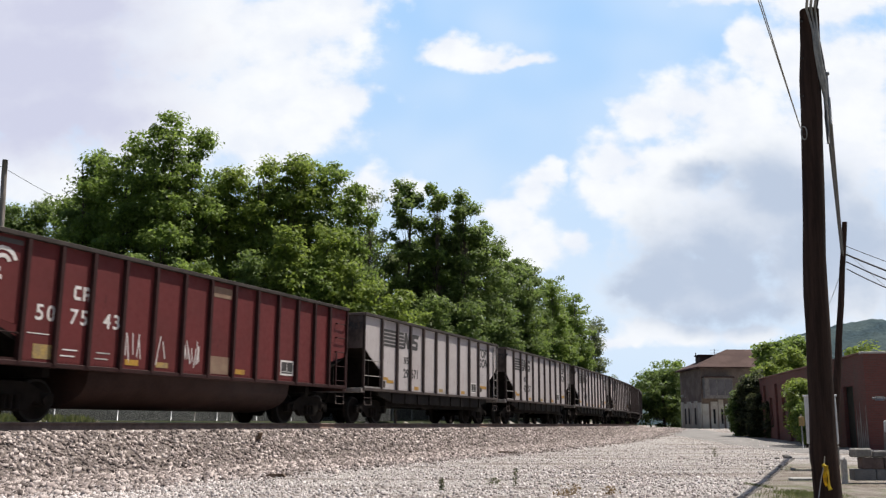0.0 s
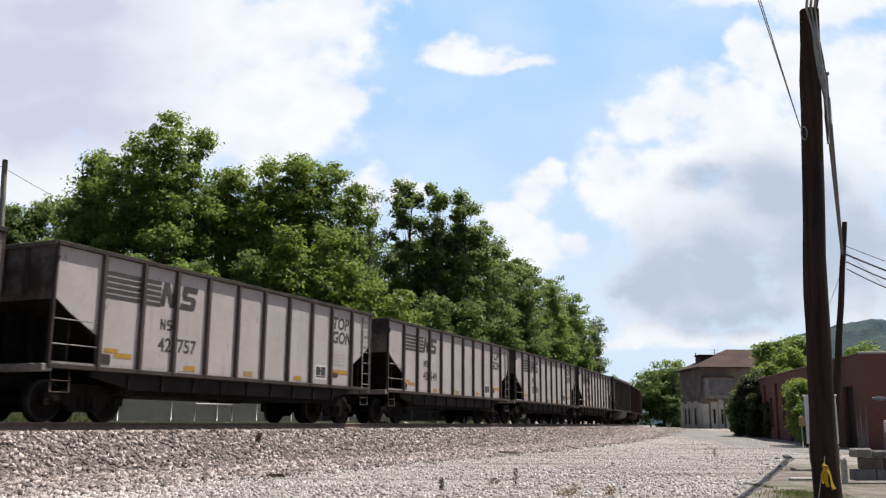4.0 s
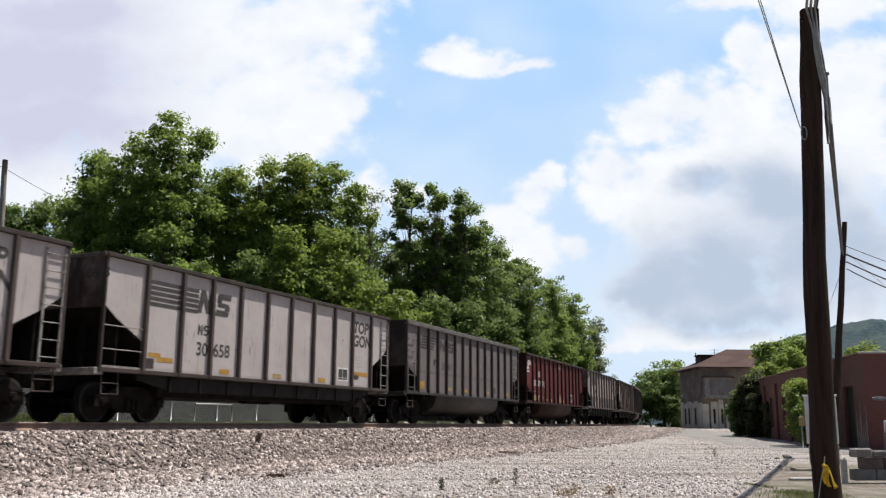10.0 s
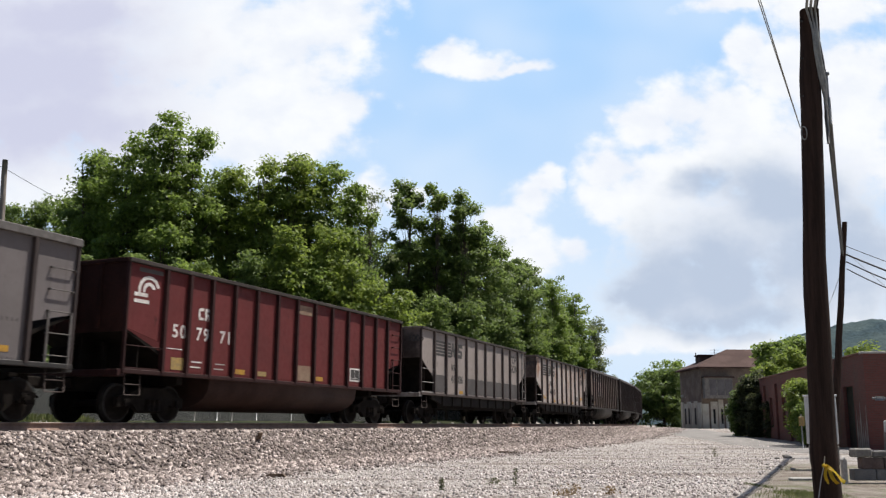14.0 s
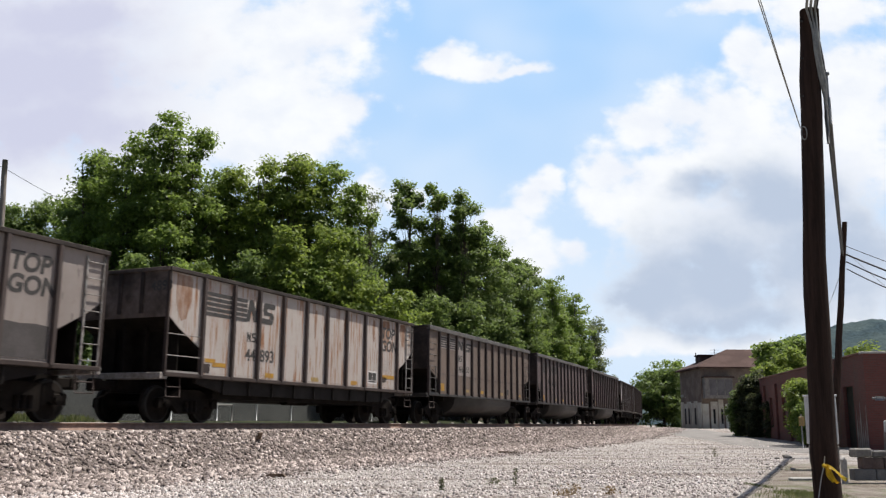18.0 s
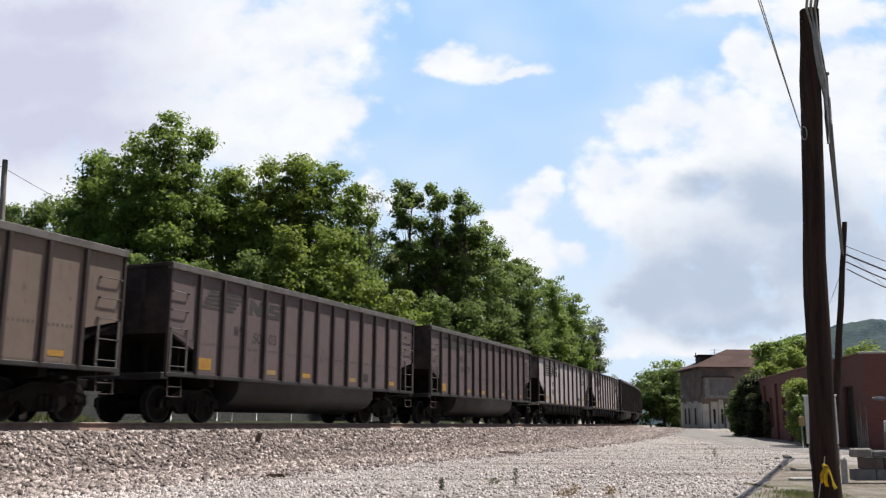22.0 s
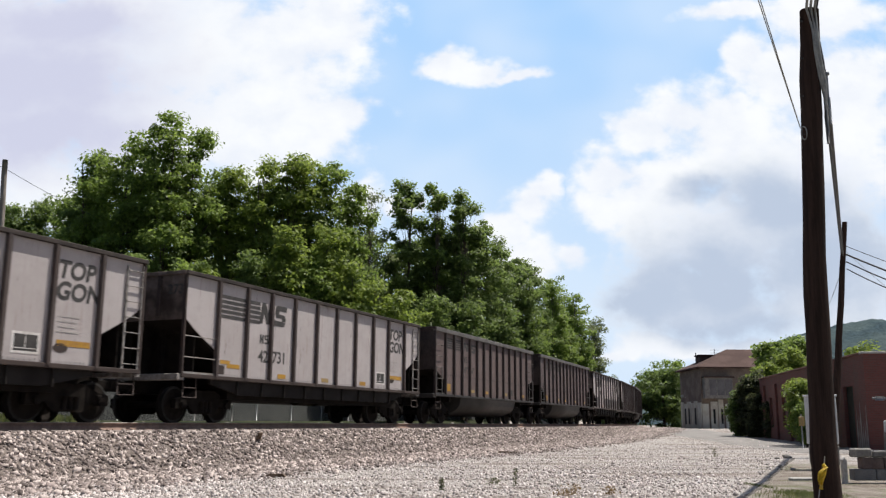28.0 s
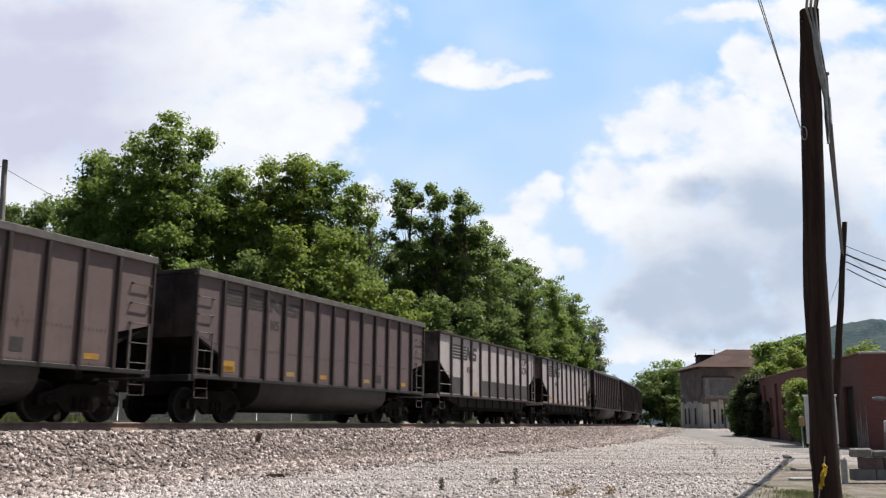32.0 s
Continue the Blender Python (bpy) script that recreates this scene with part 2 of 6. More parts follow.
M = {
    "gravel": gravel_mat(),
    "ballast": surface("ballast_bed", (0.104, 0.086, 0.078), (0.197, 0.165, 0.149), 5, 0.9, 0.8, 30, dist=0.04, gloss=0.1),
    "stone": stones("ballast_stone", (0.060, 0.045, 0.040), (0.300, 0.245, 0.225), (0.70, 0.60, 0.56)),
    "pebble": stones("lot_stone", (0.190, 0.158, 0.145), (0.530, 0.468, 0.445), (0.800, 0.735, 0.715)),
    "rail_side": surface("rusty_rail", (0.224, 0.153, 0.125), (0.306, 0.213, 0.175), 4, 0.85, 0.3, 60, gloss=0.15),
    "rail_head": surface("worn_rail_head", (0.34, 0.32, 0.31), (0.24, 0.21, 0.19), 3, 0.45, 0.1, 60, metal=0.25),
    "tie": surface("creosoted_timber", (0.07, 0.055, 0.045), (0.14, 0.115, 0.095), 3, 0.9, 0.6, 30, stretch=(1, 6, 6)),
    "white": paint("white_wagon_paint", (0.428, 0.389, 0.387), (0.286, 0.246, 0.235), (0.186, 0.109, 0.078), 0.34, 0.36),
    "dirty": paint("dirty_white_wagon_paint", (0.292, 0.254, 0.236), (0.199, 0.163, 0.147), (0.159, 0.092, 0.068), 0.25, 0.5),
    "rusty": paint("rust_streaked_wagon_paint", (0.431, 0.387, 0.362), (0.310, 0.259, 0.224), (0.250, 0.108, 0.043), 0.95, 0.3, 0.49),
    "grey": paint("grey_wagon_paint", (0.156, 0.137, 0.137), (0.110, 0.096, 0.094), (0.092, 0.069, 0.063), 0.3, 0.5),
    "taupe": paint("brown_grey_wagon_paint", (0.140, 0.106, 0.101), (0.100, 0.073, 0.069), (0.093, 0.058, 0.048), 0.35, 0.5),
    "tan": paint("tan_wagon_paint", (0.171, 0.133, 0.112), (0.120, 0.089, 0.073), (0.112, 0.059, 0.038), 0.45, 0.5),
    "slate": paint("dark_grey_wagon_paint", (0.129, 0.098, 0.098), (0.089, 0.069, 0.067), (0.089, 0.062, 0.056), 0.3, 0.5),
    "red": paint("oxide_red_wagon_paint", (0.120, 0.022, 0.022), (0.077, 0.017, 0.016), (0.107, 0.029, 0.025), 0.3, 0.55),
    # rib paints, far darker than the side sheets they stand on
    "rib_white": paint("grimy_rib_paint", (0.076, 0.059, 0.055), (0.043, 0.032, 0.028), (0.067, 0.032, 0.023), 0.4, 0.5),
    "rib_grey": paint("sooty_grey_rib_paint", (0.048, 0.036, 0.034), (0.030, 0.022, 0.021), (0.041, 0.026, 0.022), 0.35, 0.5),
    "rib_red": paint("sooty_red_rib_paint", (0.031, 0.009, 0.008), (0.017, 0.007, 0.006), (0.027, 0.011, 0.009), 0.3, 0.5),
    "chord_grey": surface("aluminium_top_chord", (0.136, 0.123, 0.117), (0.091, 0.081, 0.074), 3, 0.6, 0.1, 20, metal=0.2),
    # underframe steel: blacker than soot, with the shade beneath put into the colour
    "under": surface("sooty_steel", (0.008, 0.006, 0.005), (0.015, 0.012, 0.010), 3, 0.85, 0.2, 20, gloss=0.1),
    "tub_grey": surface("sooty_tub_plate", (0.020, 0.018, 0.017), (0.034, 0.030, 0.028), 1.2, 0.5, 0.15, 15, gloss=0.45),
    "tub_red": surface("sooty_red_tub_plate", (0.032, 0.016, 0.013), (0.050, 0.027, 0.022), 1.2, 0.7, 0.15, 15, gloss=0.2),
    # wagon ends: coal dust, and the end faces' shade mixed into the colour
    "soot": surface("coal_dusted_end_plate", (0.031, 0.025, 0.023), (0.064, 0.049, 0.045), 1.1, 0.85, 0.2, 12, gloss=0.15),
    "end_pale": surface("sooty_shaded_pale_plate", (0.167, 0.132, 0.117), (0.054, 0.041, 0.036), 0.9, 0.85, 0.2, 9, gloss=0.15),
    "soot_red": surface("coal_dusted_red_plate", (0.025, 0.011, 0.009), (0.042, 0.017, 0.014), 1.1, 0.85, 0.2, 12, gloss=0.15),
    "chord_dark": surface("grimed_top_chord", (0.034, 0.028, 0.026), (0.056, 0.046, 0.042), 2, 0.8, 0.2, 25, gloss=0.2),
    "pane_grey": surface("clouded_window_film", (0.105, 0.098, 0.105), (0.165, 0.155, 0.160), 0.9, 0.6, 0.0, 10),
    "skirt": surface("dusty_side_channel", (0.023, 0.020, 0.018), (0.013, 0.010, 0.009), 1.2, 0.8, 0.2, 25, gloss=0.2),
    "sill": surface("rusted_side_sill", (0.029, 0.018, 0.015), (0.047, 0.031, 0.026), 2, 0.8, 0.2, 25),
    "iron": surface("worn_white_grab_iron", (0.290, 0.276, 0.262), (0.179, 0.152, 0.138), 6, 0.6, 0.1, 30),
    # the wheels' colour also holds the shade under the wagons
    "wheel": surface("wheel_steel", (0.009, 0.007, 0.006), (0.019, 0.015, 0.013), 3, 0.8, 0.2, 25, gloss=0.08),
    "tread": surface("bright_wheel_rim", (0.040, 0.038, 0.036), (0.020, 0.018, 0.017), 3, 0.6, 0.0, 25, metal=0.2, gloss=0.1),
    "ink": surface("black_stencil_paint", (0.029, 0.027, 0.026), (0.052, 0.047, 0.045), 5, 0.7, 0.0, 30),
    "faint": surface("faded_grey_stencil", (0.330, 0.304, 0.293), (0.385, 0.358, 0.339), 5, 0.7, 0.0, 30),
    "ink_soot": surface("faded_black_stencil", (0.026, 0.023, 0.022), (0.044, 0.039, 0.037), 5, 0.7, 0.0, 30),
    "ink_white": surface("white_stencil_paint", (0.718, 0.690, 0.672), (0.534, 0.497, 0.469), 5, 0.7, 0.0, 30),
    "yellow": surface("yellow_reflector", (0.424, 0.235, 0.024), (0.324, 0.168, 0.034), 6, 0.5, 0.0, 30),
    "yellow_old": surface("grimed_yellow_reflector", (0.36, 0.24, 0.07), (0.24, 0.17, 0.08), 9, 0.6, 0.0, 30),
    "patch": surface("tan_primer_patch", (0.230, 0.154, 0.102), (0.192, 0.115, 0.077), 4, 0.7, 0.0, 30),
    "overpaint": surface("dark_grey_overpaint", (0.055, 0.048, 0.046), (0.076, 0.066, 0.065), 2, 0.7, 0.0, 20),
    "bark": surface("bark", (0.09, 0.075, 0.06), (0.16, 0.135, 0.115), 4, 0.95, 0.8, 30, stretch=(1, 1, 0.25), dist=0.03, gloss=0.1),
    "pole": surface("weathered_creosote_pole", (0.027, 0.017, 0.014), (0.052, 0.032, 0.025), 5, 0.9, 0.7, 55, stretch=(3, 3, 0.18), dist=0.012, gloss=0.15),
    "pole_far": surface("grey_weathered_pole", (0.20, 0.17, 0.15), (0.30, 0.26, 0.23), 5, 0.9, 0.5, 50, stretch=(3, 3, 0.2)),
    "cable": surface("black_cable_sheath", (0.03, 0.03, 0.032), (0.06, 0.058, 0.058), 5, 0.6, 0.0, 30),
    "wire": surface("weathered_wire", (0.26, 0.26, 0.25), (0.34, 0.34, 0.33), 5, 0.6, 0.0, 30, metal=0.2),
    "steel": surface("galvanised_steel", (0.315, 0.322, 0.329), (0.231, 0.238, 0.245), 5, 0.45, 0.05, 30, metal=0.7),
    "tape": surface("yellow_caution_tape", (0.680, 0.496, 0.016), (0.600, 0.400, 0.024), 9, 0.4, 0.1, 40),
    "brick": brick_mat("red_brick", (0.168, 0.052, 0.043), (0.127, 0.043, 0.036), (0.110, 0.072, 0.062)),
    "stucco": surface("brown_grey_stucco", (0.228, 0.180, 0.150), (0.156, 0.120, 0.102), 0.8, 0.9, 0.3, 20, gloss=0.1),
    "cream": surface("chalky_cream_panel", (0.561, 0.561, 0.503), (0.459, 0.415, 0.360), 0.9, 0.85, 0.15, 18, gloss=0.2),
    "roof": surface("brown_roof_sheet", (0.064, 0.039, 0.034), (0.092, 0.058, 0.051), 0.6, 0.85, 0.3, 8, gloss=0.15),
    "coping": surface("pale_coping", (0.465, 0.450, 0.427), (0.360, 0.338, 0.323), 2, 0.8, 0.2, 20),
    "dark": surface("dark_opening", (0.02, 0.02, 0.022), (0.04, 0.038, 0.036), 2, 0.5, 0.0, 20, gloss=0.1),
    "concrete": surface("weathered_concrete", (0.255, 0.240, 0.225), (0.180, 0.165, 0.150), 2.5, 0.9, 0.4, 30),
    "block": surface("concrete_block", (0.201, 0.193, 0.189), (0.137, 0.129, 0.124), 2.5, 0.95, 0.6, 45),
    "block_red": surface("rusty_stained_block", (0.150, 0.110, 0.100), (0.095, 0.068, 0.062), 2.5, 0.95, 0.6, 45),
    "rust": surface("orange_rust", (0.220, 0.110, 0.062), (0.330, 0.245, 0.200), 5, 0.9, 0.3, 30, stretch=(1, 1, 0.3)),
    "cabinet": surface("pale_cabinet_enamel", (0.616, 0.627, 0.638), (0.470, 0.470, 0.482), 2, 0.5, 0.05, 30),
    "asphalt": surface("worn_pale_asphalt", (0.248, 0.235, 0.225), (0.182, 0.169, 0.162), 0.9, 0.9, 0.4, 30, gloss=0.2),
    # dark tone for the pieces that draw the cables' shadow
    "edge": surface("dark_asphalt_edge", (0.095, 0.087, 0.075), (0.159, 0.141, 0.129), 2, 0.95, 0.5, 35, gloss=0.1),
    "grass": leaf_mat("grass_blade", (0.043, 0.069, 0.022), (0.085, 0.129, 0.039), (0.187, 0.194, 0.077)),
    "weed": leaf_mat("weed_leaf", (0.06, 0.075, 0.04), (0.10, 0.11, 0.06), (0.2, 0.19, 0.11)),
    "drygrass": leaf_mat("dry_stalk", (0.16, 0.09, 0.05), (0.26, 0.17, 0.09), (0.3, 0.22, 0.12)),
    "sod": surface("grassy_ground", (0.026, 0.034, 0.018), (0.042, 0.046, 0.027), 1.1, 0.95, 0.6, 30, gloss=0.05),
    "leaf_a": leaf_mat("broad_leaf", (0.087, 0.134, 0.034), (0.142, 0.215, 0.047), (0.264, 0.355, 0.074)),
    "leaf_b": leaf_mat("bright_leaf", (0.101, 0.152, 0.031), (0.164, 0.235, 0.043), (0.282, 0.354, 0.066)),
    "leaf_c": leaf_mat("dusky_leaf", (0.078, 0.123, 0.039), (0.125, 0.192, 0.053), (0.225, 0.299, 0.080)),
    "leaf_d": leaf_mat("silvery_leaf", (0.084, 0.117, 0.053), (0.140, 0.182, 0.082), (0.253, 0.286, 0.140)),
    # leaf colour darkened to hold the shade on the low vines
    "leaf_e": leaf_mat("shaded_vine_leaf", (0.045, 0.056, 0.028), (0.072, 0.086, 0.038), (0.115, 0.130, 0.055)),
    "screen": surface("dark_woven_screen", (0.058, 0.062, 0.062), (0.042, 0.046, 0.046), 1.2, 0.9, 0.3, 60, gloss=0.1),
    # the blue-grey of distant haze is mixed into the hill's colour
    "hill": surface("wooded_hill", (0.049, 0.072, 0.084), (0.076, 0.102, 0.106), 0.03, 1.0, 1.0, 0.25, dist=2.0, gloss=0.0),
    "wood": surface("split_wood", (0.10, 0.07, 0.05), (0.20, 0.14, 0.10), 5, 0.9, 0.5, 40),
    "redwall": surface("maroon_paint_stain", (0.312, 0.281, 0.265), (0.203, 0.156, 0.140), 2, 0.9, 0.3, 20),
}


# ---- building helpers ----
def mesh_of(name, bm, material):
    me = bpy.data.meshes.new(name)
    bm.normal_update()
    bm.to_mesh(me)
    bm.free()
    for m in material if isinstance(material, (list, tuple)) else [material]:
        me.materials.append(M[m] if isinstance(m, str) else m)
    return me


def thing(name, at, label, category, group="", kind=""):
    ob = new(name)
    ob.empty_display_size = 0.2
    ob.matrix_basis = at if isinstance(at, Matrix) else pose(*at)
    return tagged(ob, label, category, group, kind)


def part(name, bm, material, parent, label="", at=None):
    ob = new(name, bm if isinstance(bm, bpy.types.Mesh) else mesh_of(name, bm, material))
    ob.parent = parent
    if at is not None:
        ob.matrix_basis = at
    return tagged(ob, label)


def box(bm, x0, x1, y0, y1, z0, z1, bevel=0.0, slot=0):
    v = [bm.verts.new((x, y, z)) for z in (z0, z1) for y in (y0, y1) for x in (x0, x1)]
    fs = [bm.faces.new([v[i] for i in q]) for q in ((0, 2, 3, 1), (4, 5, 7, 6), (0, 1, 5, 4), (2, 6, 7, 3), (0, 4, 6, 2), (1, 3, 7, 5))]
    for f in fs:
        f.material_index = slot
    if bevel:
        es = list({e for f in fs for e in f.edges})
        bmesh.ops.bevel(bm, geom=es, offset=bevel, segments=1, affect="EDGES")
    return bm


def prism(bm, outline, axis, lo, hi, slot=0):
    """A polygon in the two other axes, drawn out along one (0 x, 1 y, 2 z)."""
    def at(p, k):
        c = list(p)
        c.insert(axis, k)
        return c
    a, b = [bm.verts.new(at(p, lo)) for p in outline], [bm.verts.new(at(p, hi)) for p in outline]
    fs = [bm.faces.new(a[::-1]), bm.faces.new(b)]
    for i in range(len(a)):
        j = (i + 1) % len(a)
        fs.append(bm.faces.new((a[i], a[j], b[j], b[i])))
    for f in fs:
        f.material_index = slot
    bmesh.ops.recalc_face_normals(bm, faces=fs)
    return bm


def tube(bm, points, radii, sides=6, cap=True):
    """A tapered round bar through points."""
    rings = []
    pts = [Vector(p) for p in points]
    for i, p in enumerate(pts):
        d = (pts[min(i + 1, len(pts) - 1)] - pts[max(i - 1, 0)]).normalized()
        u = d.cross(Vector((0, 0, 1)) if abs(d.z) < 0.9 else Vector((1, 0, 0))).normalized()
        w = d.cross(u)
        r = radii[i] if isinstance(radii, (list, tuple)) else radii
        rings.append([bm.verts.new(p + (u * math.cos(a) + w * math.sin(a)) * r) for a in (k * 2 * math.pi / sides for k in range(sides))])
    for a, b in zip(rings, rings[1:]):
        for k in range(sides):
            f = bm.faces.new((a[k], a[(k + 1) % sides], b[(k + 1) % sides], b[k]))
            f.smooth = True
    if cap:
        bm.faces.new(rings[0])
        bm.faces.new(rings[-1][::-1])
    return bm


def mesh_from(name, verts, faces, material):
    me = bpy.data.meshes.new(name)
    verts, faces = np.asarray(verts, np.float32), np.asarray(faces, np.int32)
    me.vertices.add(len(verts))
    me.vertices.foreach_set("co", verts.ravel())
    k = faces.shape[1]
    me.loops.add(faces.size)
    me.loops.foreach_set("vertex_index", faces.ravel())
    me.polygons.add(len(faces))
    me.polygons.foreach_set("loop_start", np.arange(0, faces.size, k, dtype=np.int32))
    me.update(calc_edges=True)
    for m in material if isinstance(material, (list, tuple)) else [material]:
        me.materials.append(M[m])
    return me


def lettering(text, height, material, bold=0.0):
    """Flat letters as a thin mesh, lower left corner at the origin, in the xz plane, facing -y."""
    cu = bpy.data.curves.new("text", "FONT")
    cu.body, cu.size, cu.offset, cu.extrude = text, height / 0.7, bold, 0.002
    ob = bpy.data.objects.new("text", cu)
    scene.collection.objects.link(ob)
    me = bpy.data.meshes.new_from_object(ob.evaluated_get(bpy.context.evaluated_depsgraph_get()))
    bpy.data.objects.remove(ob)
    me.transform(Matrix.Rotation(radians(90), 4, "X"))
    me.materials.clear()
    me.materials.append(M[material])
    return me


# ---- sky backdrop: drifting cumulus on a far curved sheet ----
def cloud_sheet():
    m, n, l, b = nodes_of("clouded_sky")
    n.remove(b)
    tc = n.new("ShaderNodeTexCoord")
    sp = n.new("ShaderNodeSeparateXYZ")
    l.new(tc.outputs["Object"], sp.inputs[0])

    def op(kind, a, b_=None, c=None):
        k = n.new("ShaderNodeMath")
        k.operation = kind
        for i, v in enumerate((a, b_, c)):
            if isinstance(v, bpy.types.NodeSocket):
                l.new(v, k.inputs[i])
            elif v is not None:
                k.inputs[i].default_value = v
        return k.outputs[0]
    u, v = op("DIVIDE", sp.outputs[0], sp.outputs[1]), op("DIVIDE", sp.outputs[2], sp.outputs[1])
    cv = n.new("ShaderNodeCombineXYZ")
    l.new(u, cv.inputs[0])
    l.new(op("MULTIPLY", v, 1.25), cv.inputs[1])
    warp = noise_tex(n, l, cv.outputs[0], 5.0, 2)
    roll = noise_tex(n, l, cv.outputs[0], 9.0, 4)
    tilt = n.new("ShaderNodeVectorMath")
    tilt.inputs[1].default_value = (7.3, 2.1, 4.0)
    l.new(cv.outputs[0], tilt.inputs[0])
    lift = noise_tex(n, l, tilt.outputs[0], 9.0, 4)
    ub, vb = op("ADD", u, op("MULTIPLY_ADD", roll, 0.085, -0.036)), op("ADD", v, op("MULTIPLY_ADD", lift, 0.065, -0.030))
    puff = noise_tex(n, l, cv.outputs[0], 15.0, 8, 0.55)
    fine = noise_tex(n, l, cv.outputs[0], 34.0, 6, 0.6)

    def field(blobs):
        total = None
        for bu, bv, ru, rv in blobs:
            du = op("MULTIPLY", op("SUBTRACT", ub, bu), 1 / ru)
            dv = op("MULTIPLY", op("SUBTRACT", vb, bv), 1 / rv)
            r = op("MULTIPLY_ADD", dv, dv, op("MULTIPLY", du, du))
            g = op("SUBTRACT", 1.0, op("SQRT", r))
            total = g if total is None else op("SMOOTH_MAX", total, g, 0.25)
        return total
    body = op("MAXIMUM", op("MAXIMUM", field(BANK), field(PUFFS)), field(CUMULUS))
    dens = op("ADD", body, op("MULTIPLY_ADD", puff, 1.5, -0.72))
    dens = op("ADD", dens, op("MULTIPLY_ADD", fine, 0.42, -0.21))
    dens = op("ADD", dens, op("MULTIPLY_ADD", warp, 0.3, -0.15))
    cover = ramp(n, l, dens, -0.05, 0.55)
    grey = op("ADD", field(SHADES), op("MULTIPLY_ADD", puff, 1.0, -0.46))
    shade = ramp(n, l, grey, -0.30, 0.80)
    high = ramp(n, l, v, 0.05, 0.5)
    blue = mixed(n, l, high, (0.68, 0.82, 0.99), (0.42, 0.665, 1.0))
    blue = mixed(n, l, ramp(n, l, warp, 0.35, 0.7, 0.0, 0.35), blue, (0.83, 0.91, 1.0))
    white = mixed(n, l, ramp(n, l, puff, 0.3, 0.7), (0.86, 0.90, 0.98), (0.98, 1.0, 1.02))
    white = mixed(n, l, shade, white, mixed(n, l, ramp(n, l, u, -0.2, 0.15), (0.64, 0.66, 0.82), (0.52, 0.605, 0.75)))
    em = n.new("ShaderNodeEmission")
    l.new(mixed(n, l, cover, blue, white), em.inputs[0])
    em.inputs[1].default_value = 0.707
    # the sheet thins out into the open sky beyond its rim
    rim = op("MULTIPLY", ramp(n, l, op("ABSOLUTE", u), 0.85, 0.62), ramp(n, l, v, 0.78, 0.6))
    tr = n.new("ShaderNodeBsdfTransparent")
    mx = n.new("ShaderNodeMixShader")
    l.new(rim, mx.inputs[0])
    l.new(tr.outputs[0], mx.inputs[1])
    l.new(em.outputs[0], mx.inputs[2])
    l.new(mx.outputs[0], n["Material Output"].inputs[0])
    az, el = np.radians(np.linspace(-43, 43, 44)), np.radians(np.linspace(-3, 40, 22))
    A, Z = np.meshgrid(az, el)
    R = 2600.0
    verts = np.stack([R * np.sin(A) * np.cos(Z), R * np.cos(A) * np.cos(Z), R * np.sin(Z)], -1).reshape(-1, 3)
    i = np.arange(43)
    faces = np.concatenate([np.stack([r * 44 + i, (r + 1) * 44 + i, (r + 1) * 44 + i + 1, r * 44 + i + 1], 1) for r in range(21)])
    me = mesh_from("backdrop", verts, faces, [])
    me.materials.append(m)
    ob = new("backdrop", me)
    ob.location = (0, 0, EYE)
    return tagged(ob, "pale blue summer sky with white and grey cumulus clouds", "sky", kind="structure")


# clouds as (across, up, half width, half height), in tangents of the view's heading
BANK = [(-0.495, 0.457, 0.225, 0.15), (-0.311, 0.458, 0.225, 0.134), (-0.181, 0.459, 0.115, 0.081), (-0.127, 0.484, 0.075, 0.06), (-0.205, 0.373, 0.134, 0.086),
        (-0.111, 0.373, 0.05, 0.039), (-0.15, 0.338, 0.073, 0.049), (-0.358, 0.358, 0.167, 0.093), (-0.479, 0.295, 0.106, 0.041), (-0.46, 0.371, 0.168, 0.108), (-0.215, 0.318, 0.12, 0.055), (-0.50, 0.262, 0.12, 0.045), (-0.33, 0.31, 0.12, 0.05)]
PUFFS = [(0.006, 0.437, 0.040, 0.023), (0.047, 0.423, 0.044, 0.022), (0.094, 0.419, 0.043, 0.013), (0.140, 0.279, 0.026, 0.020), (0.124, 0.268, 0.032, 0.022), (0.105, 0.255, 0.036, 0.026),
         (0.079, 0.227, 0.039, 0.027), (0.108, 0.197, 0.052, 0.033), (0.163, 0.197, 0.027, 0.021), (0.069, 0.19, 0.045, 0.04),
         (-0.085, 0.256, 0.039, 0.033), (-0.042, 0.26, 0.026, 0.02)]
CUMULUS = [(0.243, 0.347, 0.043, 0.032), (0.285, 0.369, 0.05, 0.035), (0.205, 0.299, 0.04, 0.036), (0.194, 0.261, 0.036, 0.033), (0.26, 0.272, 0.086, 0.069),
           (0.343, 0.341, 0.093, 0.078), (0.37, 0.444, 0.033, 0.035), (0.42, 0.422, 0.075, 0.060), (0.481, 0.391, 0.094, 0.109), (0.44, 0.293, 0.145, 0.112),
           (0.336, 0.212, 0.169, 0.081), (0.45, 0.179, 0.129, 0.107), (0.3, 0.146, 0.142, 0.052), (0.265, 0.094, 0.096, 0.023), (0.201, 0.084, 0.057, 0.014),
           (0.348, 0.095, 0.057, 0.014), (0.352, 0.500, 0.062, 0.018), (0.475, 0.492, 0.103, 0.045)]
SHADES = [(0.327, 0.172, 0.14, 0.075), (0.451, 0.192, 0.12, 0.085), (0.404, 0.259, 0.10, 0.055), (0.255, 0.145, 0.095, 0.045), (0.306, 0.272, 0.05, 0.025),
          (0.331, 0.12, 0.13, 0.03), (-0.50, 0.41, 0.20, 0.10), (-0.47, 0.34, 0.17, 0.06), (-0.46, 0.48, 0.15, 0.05)]


